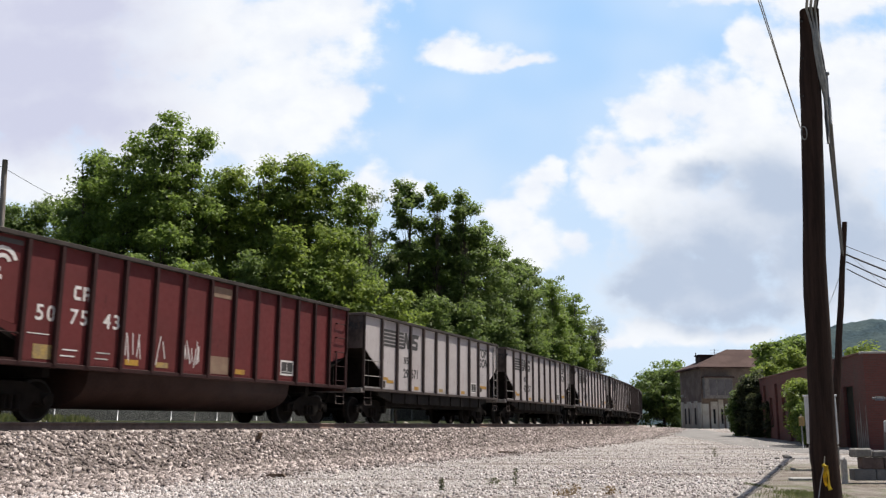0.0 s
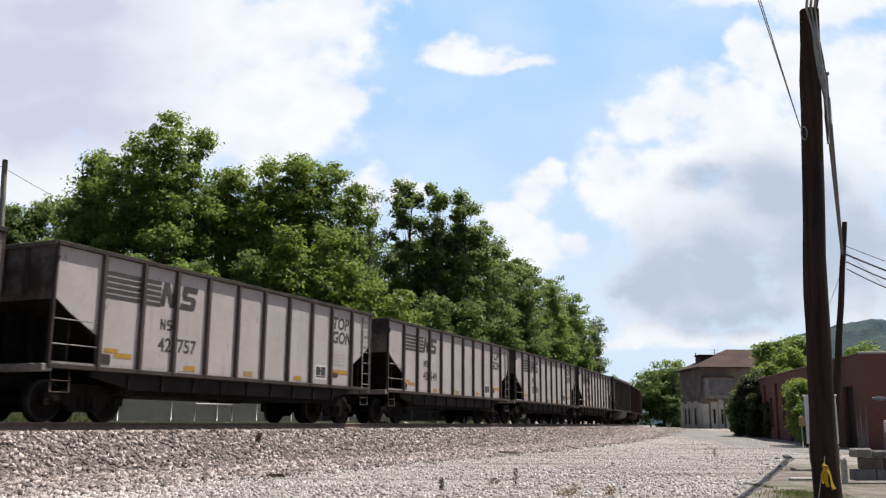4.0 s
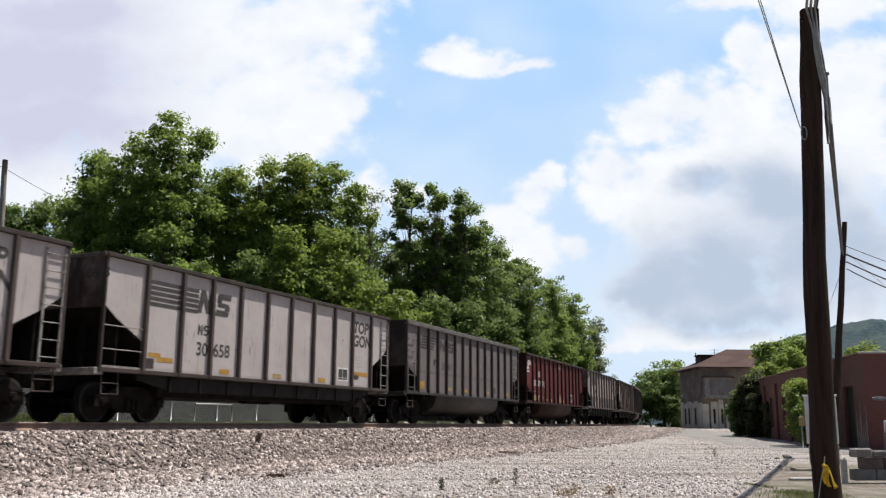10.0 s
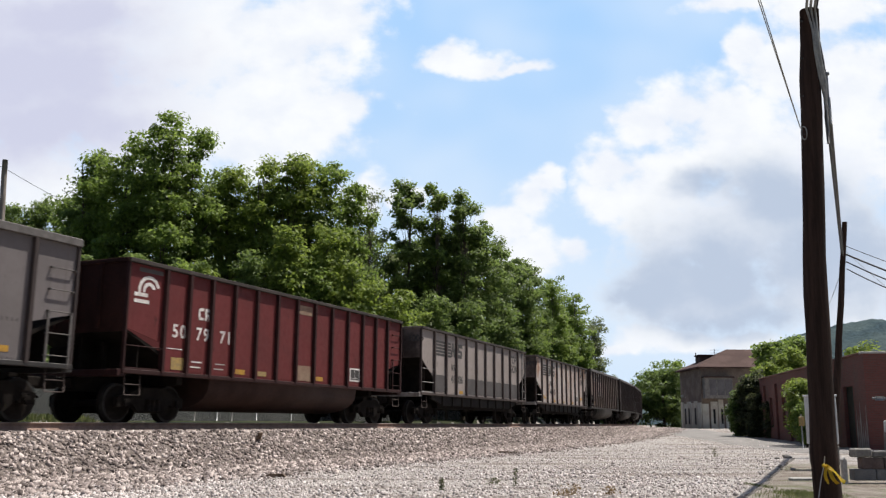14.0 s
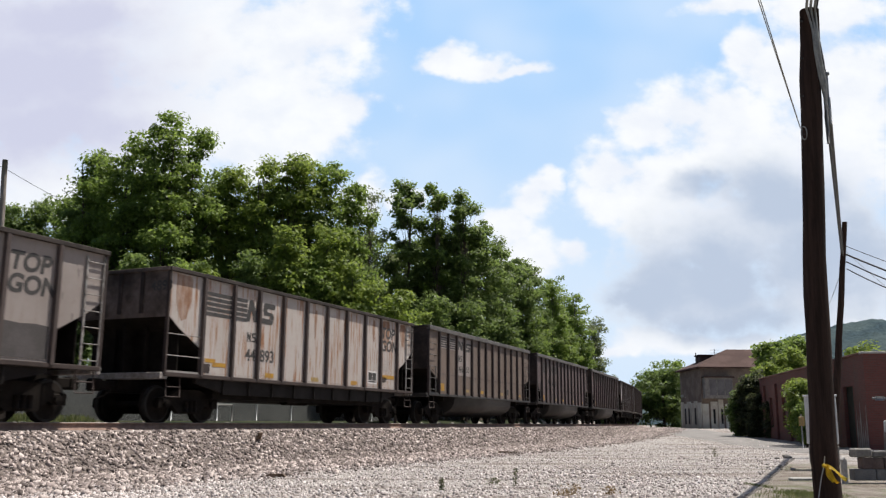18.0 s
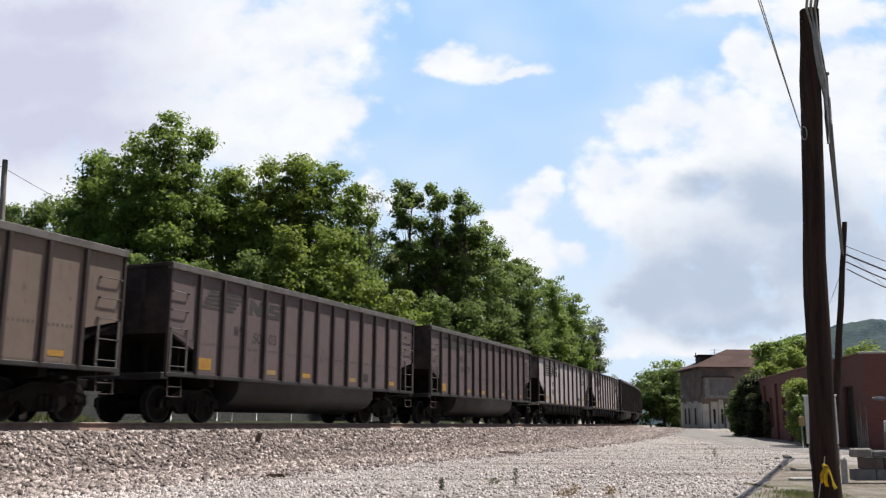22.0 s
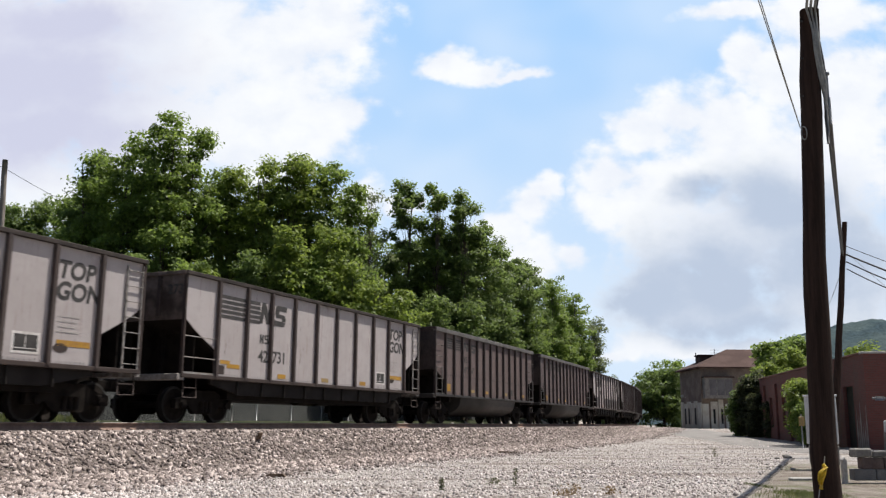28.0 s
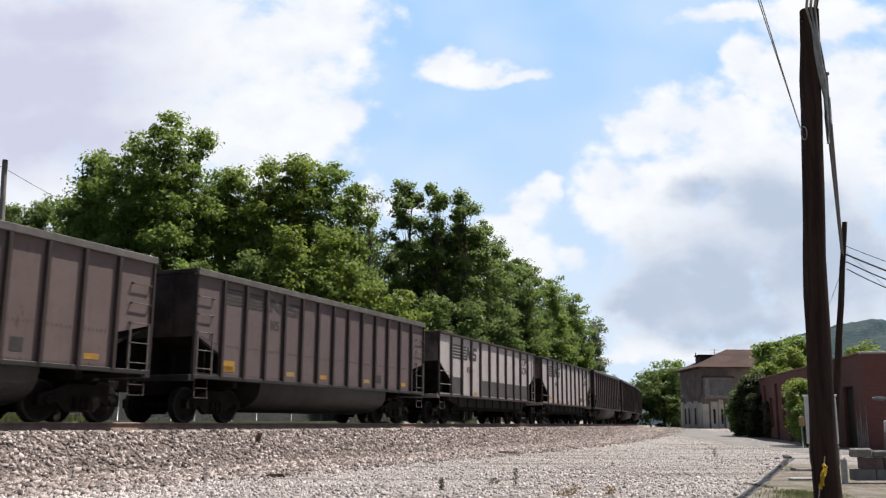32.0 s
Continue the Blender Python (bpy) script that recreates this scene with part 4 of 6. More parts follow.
def small_initials(key, tall, material):
    """The two stencilled marks of the owner, as plain shapes."""
    n_ = [(0, 0), (0.05, 0), (0.05, tall * 0.62), (0.13, 0), (0.18, 0), (0.18, tall), (0.13, tall), (0.13, tall * 0.38), (0.05, tall), (0, tall)]
    s_ = [rect(0.24, 0.40, 0, tall * 0.17), rect(0.36, 0.42, tall * 0.13, tall * 0.48), rect(0.25, 0.40, tall * 0.42, tall * 0.58), rect(0.23, 0.29, tall * 0.52, tall * 0.87), rect(0.25, 0.41, tall * 0.83, tall)]
    return flat_mesh((key, tall, material), [n_] + s_, material)


def reflectors(car, h, spots, z=1.36, material="yellow"):
    for k, x in enumerate(spots):
        tone = material if k % 2 == 0 else "yellow_old"
        me = flat_mesh(("reflector", tone), [rect(0, 0.42, 0, 0.13)], tone)
        mark(car, "reflector", me, h - x, z, "yellow reflector strip")


def end_number(car, h, text):
    me = text_mesh(text, 0.24, "ink")
    if me:
        part("end_number", me, None, car, "dark stencilled number", at=pose(h + 0.004, 0.95, 3.22) @ Matrix.Rotation(radians(-90), 4, "Z"))


def data_plate(car, x, z, border="ink_white"):
    me = flat_mesh(("plate", border), [rect(0, 0.68, 0, 0.05), rect(0, 0.68, 0.39, 0.44), rect(0, 0.05, 0.05, 0.39), rect(0.63, 0.68, 0.05, 0.39),
                                       rect(0.325, 0.34, 0.12, 0.39), rect(0.06, 0.6, 0.10, 0.115)], border)
    mark(car, "data_plate", me, x, z, "small white-bordered data panel")
    dark = flat_mesh(("plate_back",), [rect(0.02, 0.64, 0.02, 0.40)], "ink")
    part("data_plate_ground", dark, None, car, at=pose(x, Y_MARK - 0.0035, z))


def company_shape(car, x, z, material, tall=0.78, beam=0.55):
    """Two slanted blocks in the company's colour, with the bands that lead into them."""
    sl = tall * 0.22
    n1 = [[(0, 0), (0.17, 0), (0.17 + sl * 0.5, tall * 0.5), (0.36, 0), (0.54, 0), (0.54 + sl, tall), (0.37 + sl, tall), (0.37 + sl * 0.5, tall * 0.5), (0.18 + sl, tall), (sl, tall)]]
    mark(car, "company_block", flat_mesh(("cb1", material, tall), n1, material), x, z)
    n2 = [[(0.0, 0), (beam - 0.06, 0), (beam, tall * 0.05), (beam + 0.03, tall * 0.22), (0.03, tall * 0.27)], rect(beam - 0.16, beam + 0.04, tall * 0.24, tall * 0.42, 0.02), [(0.10, tall * 0.40), (beam + 0.05, tall * 0.40), (beam, tall * 0.56), (0.08, tall * 0.62)],
          rect(0.05, 0.25, tall * 0.58, tall * 0.78, 0.02), [(0.07, tall * 0.76), (beam + 0.08, tall * 0.74), (beam + 0.12, tall), (0.16, tall), (0.09, tall * 0.94)]]
    mark(car, "company_block", flat_mesh(("cb2", material, tall), n2, material), x - 0.735, z)


def dress_topgon(car, h, ribs, number, paint_out=False):
    # bands run over two panels into the blocks
    for k, (a, b) in enumerate(((ribs[0] + 0.12, ribs[1] - 0.07), (ribs[1] + 0.07, ribs[1] + 0.64))):
        me = flat_mesh(("bands", k), [rect(0, b - a, 0.132 * i, 0.132 * i + 0.092) for i in range(5)], "ink")
        mark(car, "band", me, h - a, 2.76)
    company_shape(car, h - ribs[1] - 0.60, 2.79, "ink", 0.60)
    mark(car, "stencil", small_initials("initials", 0.26, "ink"), h - ribs[1] - 0.68, 2.22)
    mark(car, "number", text_mesh(number[0], 0.33, "ink", 0.01), h - ribs[2] + 0.06 + 0.24 * len(number[0]), 1.70, "black stencilled number")
    mark(car, "number", text_mesh(number[1], 0.33, "ink", 0.01), h - ribs[2] - 0.15, 1.71, "black stencilled number")
    mark(car, "class_name", text_mesh("TOP", 0.37, "ink", 0.018, 0.14), h - ribs[8] - 0.10, 3.04, "black stencilled words")
    mark(car, "class_name", text_mesh("GON", 0.37, "ink", 0.018, 0.14), h - ribs[8] - 0.09, 2.58, "black stencilled words")
    if not paint_out:
        mark(car, "stencil", bars(4, 0.6, "faint", 0.11, 0.025), h - ribs[8] - 0.2, 2.2)
    reflectors(car, h, (ribs[2] + 0.45, ribs[4] + 0.4, ribs[6] + 0.4), 1.27)
    mark(car, "reflector", flat_mesh(("reflector_step",), [rect(0, 0.42, 0.10, 0.20), rect(0.3, 0.86, 0, 0.11)], "yellow"), h - ribs[0] - 0.20, 1.44, "yellow reflector strip")
    mark(car, "stain", flat_mesh(("rust_box",), [rect(0, 0.28, 0, 0.24)], "sill"), h - ribs[0] - 0.12, 1.26, "small rusty plate")
    mark(car, "stain", flat_mesh(("hole",), [[(0.2 + 0.2 * math.cos(q), 0.1 + 0.1 * math.sin(q)) for q in [k * 0.5236 for k in range(12)]]], "sill"), h - ribs[8] - 0.14, 1.44, "dark oval hand hole")
    mark(car, "reflector", flat_mesh(("reflector_wide",), [rect(0, 0.92, 0, 0.13)], "yellow"), h - ribs[8] - 0.22, 1.58, "yellow reflector strip")
    data_plate(car, h - ribs[7] - 0.30, 1.36)
    end_number(car, h, number[0][-1:] + number[1])
    if number[1] == "893":
        for x0, w, z0, z1, cut in ((0.30, 0.62, 2.50, 3.66, 0.5), (ribs[8] + 0.2, 0.55, 2.55, 3.66, 0.6), (ribs[9] + 0.3, 0.45, 2.80, 3.66, 0.5),
                                   (ribs[4] + 0.5, 0.16, 2.6, 3.5, 0.4), (ribs[7] + 0.6, 0.2, 2.8, 3.6, 0.6), (ribs[5] + 0.7, 0.14, 3.0, 3.7, 0.5)):
            zm = z0 + (z1 - z0) * 0.45
            me = flat_mesh(("rust", x0), [[(w * (cut - 0.12), z0), (w * (cut + 0.2), z0 + 0.08), (w * 0.80, z0 + 0.3), (w * 0.94, zm), (w, z1 - 0.1), (w * 0.9, z1), (w * 0.08, z1), (0, z1 - 0.2), (w * 0.04, zm), (w * 0.16, z0 + 0.24)]], "rust")
            part("rust_streak", me, None, car, "orange rust streak", at=pose(h - x0, Y_MARK - 0.003, 0))
    if paint_out:
        for i in (0, 3, 4, 5, 6, 7, 8):
            w = ribs[i + 1] - ribs[i] - 0.18
            me = flat_mesh(("over", round(w, 2)), [[(0, 0), (w, 0), (w, 0.68), (w * 0.7, 0.71), (w * 0.35, 0.69), (0, 0.72)]], "overpaint")
            part("paint_patch", me, None, car, "dark painted-out patch", at=pose(h - ribs[i] - 0.09, Y_MARK + 0.005, 1.27))


def dress_bethgon(car, h, ribs, number, stepped):
    def block_n(key, tall):
        return flat_mesh((key, tall), [[(0.06, 0), (0.22, 0), (0.24, tall * 0.5), (0.48, 0), (0.66, 0), (0.72, tall), (0.56, tall), (0.53, tall * 0.5), (0.28, tall), (0.12, tall)]], "ink_soot")

    def block_s(key, tall):
        return flat_mesh((key, tall), [rect(0.0, 0.60, 0, tall * 0.28), rect(0.42, 0.64, tall * 0.28, tall * 0.44), rect(0.05, 0.66, tall * 0.44, tall * 0.60),
                                       rect(0.06, 0.28, tall * 0.60, tall * 0.74), rect(0.08, 0.72, tall * 0.74, tall)], "ink_soot")
    initials = small_initials("initials_b", 0.26, "ink_soot")
    if stepped:      # bands on two panels, blocks on the next two, close under the top edge
        for i in (0, 1):
            me = flat_mesh(("bands_b",), [rect(0, 0.78, 0.095 * k, 0.095 * k + 0.06) for k in range(5)], "ink_soot")
            mark(car, "band", me, h - ribs[i] - 0.11, 3.14)
        mark(car, "company_block", block_n("b1", 0.38), h - ribs[2] - 0.14, 3.16)
        mark(car, "company_block", block_s("b2", 0.38), h - ribs[3] - 0.15, 3.14)
        mark(car, "stencil", initials, h - ribs[2] - 0.30, 2.66)
        mark(car, "number", text_mesh(number[0], 0.27, "ink_soot", 0.01), h - ribs[2] - 0.32, 2.20, "black stencilled number")
        mark(car, "number", text_mesh(number[1], 0.27, "ink_soot", 0.01), h - ribs[3] - 0.30, 2.22, "black stencilled number")
    else:
        me = flat_mesh(("bands_c",), [rect(0.34 - 0.065 * k, 0.90, -0.112 * k, -0.112 * k + 0.072) for k in range(5)], "ink_soot")
        mark(car, "band", me, h - ribs[0] - 0.08, 3.38)
        me = flat_mesh(("bands_d",), [rect(0.0, 0.86 - 0.11 * k, -0.112 * k, -0.112 * k + 0.072) for k in range(5)], "ink_soot")
        mark(car, "band", me, h - ribs[1] - 0.08, 3.38)
        mark(car, "company_block", block_n("c1", 0.42), h - ribs[2] - 0.16, 2.97)
        mark(car, "company_block", block_s("c2", 0.42), h - ribs[3] - 0.16, 2.95)
        mark(car, "stencil", initials, h - ribs[1] - 0.58, 2.33)
        mark(car, "number", text_mesh(number[0], 0.29, "ink_soot"), h - ribs[2] - 0.46, 2.20, "black stencilled number")
        mark(car, "number", text_mesh(number[1], 0.29, "ink_soot"), h - ribs[3] - 0.26, 2.22, "black stencilled number")
    if number[0] == "466":
        pale = flat_mesh(("pale_panel",), [rect(0, 0.84, 0, 0.52)], "dirty")
        tall = flat_mesh(("pale_tall",), [rect(0, 0.84, 0, 1.62)], "dirty")
        for i in range(4):
            part("pale_patch", pale if i < 2 else tall, None, car, "pale painted panel", at=pose(h - ribs[i] - 0.08, Y_MARK - 0.0035, 3.1 if i < 2 else 2.06))
    reflectors(car, h, (ribs[0] + 0.15, ribs[3] + 0.25, ribs[5] + 0.25, ribs[8] + 0.25, ribs[11] + 0.2))
    big = flat_mesh(("reflector_big",), [rect(0, 0.5, 0, 0.30)], "yellow")
    mark(car, "reflector", big, h - ribs[0] - 0.14, 1.34, "yellow reflector plate")
    mark(car, "data_plate", flat_mesh(("darkplate",), [rect(0, 0.32, 0, 0.28)], "ink_soot"), h - ribs[9] - 0.25, 1.40)
    # a line of dimples pressed along the sheets
    dots = flat_mesh(("dots",), [rect(0.06 + 0.12 * k, 0.09 + 0.12 * k, 0, 0.07) for k in range(6)], "overpaint")
    for r in ribs[:-1]:
        tagged(mark(car, "rivet_row", dots, h - r - 0.09, 1.98), kind="stuff")


def dress_red(car, h, ribs, number):
    arcs = []
    for r0, r1 in ((0.16, 0.27), (0.36, 0.47)):
        turn = [radians(20 + 25 * k) for k in range(8)]
        arcs.append([(0.55 + r0 * math.cos(q), 0.42 + r0 * math.sin(q)) for q in turn] + [(0.55 + r1 * math.cos(q), 0.42 + r1 * math.sin(q)) for q in turn[::-1]])
    arcs += [rect(-0.05, 0.56, 0.02, 0.13), rect(-0.05, 0.50, 0.22, 0.33)]
    mark(car, "company_emblem", flat_mesh(("emblem",), [[(a * 0.80, b * 0.78) for a, b in o] for o in arcs], "ink_white"), h - 0.30, 2.76)
    mark(car, "stencil", bars(1, 0.85, "overpaint", tall=0.10), h - 0.34, 3.52)
    mark(car, "stencil", flat_mesh(("mark_r",), [rect(0.03, 0.20, 0, 0.07), rect(0, 0.07, 0.05, 0.26), rect(0.03, 0.20, 0.24, 0.31), rect(0.26, 0.33, 0, 0.31), rect(0.33, 0.47, 0.24, 0.31), rect(0.42, 0.49, 0.15, 0.25), rect(0.33, 0.47, 0.11, 0.17), rect(0.41, 0.48, 0, 0.11)], "ink_white"), h - ribs[1] - 0.42, 2.60)
    for i, t in enumerate(number):
        for q, ch in enumerate(t):
            mark(car, "number", text_mesh(ch, 0.32, "ink_white", 0.008), h - ribs[i] - (0.34, 0.36, 0.42)[i] - 0.29 * q, 2.08, "white stencilled number")
    mark(car, "stencil", bars(2, 0.45, "ink_white", 0.13, 0.03), h - ribs[1] - 0.2, 1.5)
    mark(car, "stencil", bars(2, 0.45, "faint", 0.13, 0.03), h - ribs[2] - 0.25, 1.5)
    mark(car, "stencil", bars(1, 0.6, "ink_white", tall=0.02), h - ribs[0] - 0.15, 1.78)
    mark(car, "reflector", flat_mesh(("reflector_tall",), [rect(0, 0.5, 0, 0.30)], "yellow_old"), h - ribs[0] - 0.36, 1.28, "yellow reflector plate")
    reflectors(car, h, (ribs[3] + 0.2, ribs[4] + 0.2, ribs[7] + 0.2), 1.3)
    mark(car, "primer_patch", flat_mesh(("tan1",), [rect(0, 0.8, 0, 0.28)], "patch"), h - ribs[6] - 0.12, 3.28, "tan primer patch")
    mark(car, "primer_patch", flat_mesh(("tan2",), [rect(0, 0.8, 0, 0.46)], "patch"), h - ribs[6] - 0.12, 1.26, "tan primer patch")
    data_plate(car, h - ribs[9] - 0.25, 1.38)
    if number[1] == "75":
        rnd = random.Random(12)
        for i, n, tall in ((3, 5, 0.62), (4, 2, 0.6), (5, 9, 0.55)):
            for k in range(n):
                x0, lean = 0.12 + 0.62 * k / max(n, 1), rnd.uniform(-0.12, 0.16)
                z0, z1 = rnd.uniform(1.35, 1.6), 1.5 + tall * rnd.uniform(0.6, 1.0)
                o = [(x0, z0), (x0 + 0.028, z0), (x0 + 0.028 + lean, z1), (x0 + lean, z1)]
                bm = bmesh.new()
                prism(bm, [(-p, q) for p, q in o], 1, 0.0, 0.004)
                part("scrawl", bm, "ink_white", car, "white paint scrawl", at=pose(h - ribs[i] - 0.05, Y_MARK, 0))


TOP_RIBS = [1.354, 2.628, 3.802, 5.03, 6.305, 7.53, 8.80, 10.08, 11.261, 12.568]
BETH_RIBS = [1.114, 2.105, 3.082, 4.035, 4.985, 5.928, 6.875, 7.837, 8.806, 9.782, 10.750, 11.746, 12.751]
RED_RIBS = [1.295, 2.176, 3.075, 4.049, 5.067, 6.104, 7.137, 8.158, 9.199, 10.241, 11.258, 12.215, 13.123]
KINDS = {
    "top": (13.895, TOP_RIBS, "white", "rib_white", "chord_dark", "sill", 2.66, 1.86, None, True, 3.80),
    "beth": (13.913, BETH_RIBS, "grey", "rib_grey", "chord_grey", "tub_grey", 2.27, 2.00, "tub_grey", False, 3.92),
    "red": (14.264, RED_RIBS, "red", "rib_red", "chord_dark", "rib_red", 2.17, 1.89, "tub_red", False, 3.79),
}
# kind, sheet paint, stencilled number, place of the leading corner along the track at 16 s
TRAIN = [("red", "red", ("50", "75", "43"), -160.06), ("top", "white", ("29", "671"), -144.62), ("top", "white", ("42", "757"), -129.42), ("top", "white", ("40", "549"), -114.18),
         ("top", "white", ("28", "486"), -99.23), ("top", "white", ("30", "658"), -84.27), ("beth", "grey", ("517", "61"), -68.84), ("red", "red", ("50", "79", "71"), -53.46),
         ("top", "dirty", ("41", "006"), -37.4), ("top", "rusty", ("44", "893"), -21.46), ("beth", "tan", ("466", "51"), -6.05), ("beth", "slate", ("506", "03"), 9.38),
         ("beth", "slate", ("484", "71"), 24.92), ("top", "white", ("42", ""), 40.55), ("top", "white", ("42", "731"), 55.88), ("beth", "taupe", ("497", "69"), 71.35),
         ("beth", "slate", ("", ""), 86.8), ("top", "white", ("", ""), 102.25), ("top", "white", ("", ""), 117.7), ("beth", "slate", ("", ""), 133.15),
         ("beth", "taupe", ("", ""), 148.6), ("beth", "slate", ("", ""), 164.05), ("top", "white", ("", ""), 179.5), ("beth", "grey", ("", ""), 194.95), ("beth", "slate", ("", ""), 210.4), ("top", "white", ("", ""), 225.85)]
LOOKS = {"white": "white coal gondola with dark ribs and black stencils", "dirty": "dirty white coal gondola with dark painted-out patches",
         "rusty": "white coal gondola streaked with orange rust", "grey": "grey coal gondola with rounded steel belly", "taupe": "brown-grey coal gondola with rounded belly", "tan": "dusty tan coal gondola with rounded belly and pale number panels",
         "slate": "dark sooty grey coal gondola with rounded belly", "red": "oxide red coal gondola with white stencils"}


def repaint(car, old, fresh):
    for o in car.children_recursive:
        for k, sl in enumerate(o.material_slots):
            if sl.material == M[old]:
                sl.link = "OBJECT"
                sl.material = M[fresh]


def build_train():
    protos = {}
    train = []
    for i, (kind, coat, number, at) in enumerate(TRAIN):
        L, ribs, skin, rib, chord, sill, cz, rz, tub, full, H = KINDS[kind]
        if kind not in protos:
            car = wagon_shell("coal_gondola", L, H, ribs, skin, rib, chord, sill, cz, rz, tub, full)
            protos[kind] = car
        else:
            car = copy_bare(protos[kind])
        tagged(car, LOOKS[coat], "railway wagon", "wagons of the coal train")
        if coat != skin:
            repaint(car, skin, coat)
        h = L / 2
        if kind == "top":
            dress_topgon(car, h, ribs, number, coat == "dirty" or i == 17)
        elif kind == "beth":
            dress_bethgon(car, h, ribs, number, number[0] not in ("506", "517"))
        else:
            dress_red(car, h, ribs, number)
        train.append((car, at + h))
    return train


DRESS = ("rust_streak", "band", "company_block", "stencil", "number", "class_name", "reflector", "data_plate", "stain", "end_number", "paint_patch", "rivet_row", "company_emblem", "primer_patch", "scrawl", "pale_patch")


def copy_bare(proto):
    """A further wagon like proto, without its markings."""
    made = copy_thing(proto, Matrix.Identity(4))
    for o in list(made.children_recursive):
        if o.name.startswith(DRESS):
            bpy.data.objects.remove(o)
        else:
            for sl in o.material_slots:
                sl.link = "DATA"
    return made


def travelled(t):
    """How far the train has come along the track since 16 s."""
    u = (t - 16) / 16
    return 122.5293 * u + 2.7307 * u ** 2 - 3.5813 * u ** 3 - 0.0508 * u ** 4 + 0.5924 * u ** 5 - 0.2728 * u ** 6 + 0.6266 * u ** 7


def wagon_pose(s):
    p, h = on_track(s, 0, RAIL), heading(s)
    return pose(p.x, p.y, p.z, 0, 0, math.degrees(math.atan2(-math.cos(h), -math.sin(h))))


# ---- trees and shrubs ----
def leaf_quads(centres, normals, size, rng):
    """Small folded leaves, two triangles each, at given places."""
    n = len(centres)
    a = rng.normal(size=(n, 3))
    a -= (a * normals).sum(1)[:, None] * normals
    a /= np.linalg.norm(a, axis=1)[:, None] + 1e-9
    b = np.cross(normals, a)
    L = (size * (0.65 + 0.7 * rng.random(n)))[:, None]
    W = L * (0.42 + 0.25 * rng.random((n, 1)))
    fold = normals * L * 0.18
    v = np.stack([centres - a * L, centres - b * W + fold, centres + a * L, centres + b * W + fold], 1).reshape(-1, 3)
    f = np.arange(4 * n).reshape(-1, 4)
    return v, f


def crown_points(lobes, count, clump, rng, shell=0.55):
    """Clump centres spread through the outer part of a set of ellipsoids."""
    w = np.array([r[3] * r[4] for r in lobes])
    pick = rng.choice(len(lobes), count, p=w / w.sum())
    d = rng.normal(size=(count, 3))
    d /= np.linalg.norm(d, axis=1)[:, None]
    rad = shell + (1.0 - shell) * rng.random(count) ** 0.7
    rad *= 0.72 + 0.48 * rng.random(count)
    L = np.array(lobes)[pick]
    return np.stack([L[:, 0] + d[:, 0] * rad * L[:, 3], L[:, 1] + d[:, 1] * rad * L[:, 3], L[:, 2] + d[:, 2] * rad * L[:, 4]], 1), d


def foliage(lobes, clumps, per, clump, leaf, rng, shell=0.55):
    c, d = crown_points(lobes, clumps, clump, rng, shell)
    e = rng.normal(size=(clumps, per, 3))
    e /= np.linalg.norm(e, axis=2)[..., None]
    e[..., 2] = e[..., 2] * 0.75 + 0.12
    r = clump * (0.6 + 0.8 * rng.random((clumps, 1, 1))) * (0.35 + 0.65 * rng.random((clumps, per, 1)))
    p = (c[:, None] + e * r * np.array([1.1, 1.1, 0.75])).reshape(-1, 3)
    nrm = (e * 0.6 + np.array([0, 0, 0.62]) + rng.normal(0, 0.45, e.shape)).reshape(-1, 3)
    nrm /= np.linalg.norm(nrm, axis=1)[:, None]
    return leaf_quads(p, nrm, leaf, rng), c


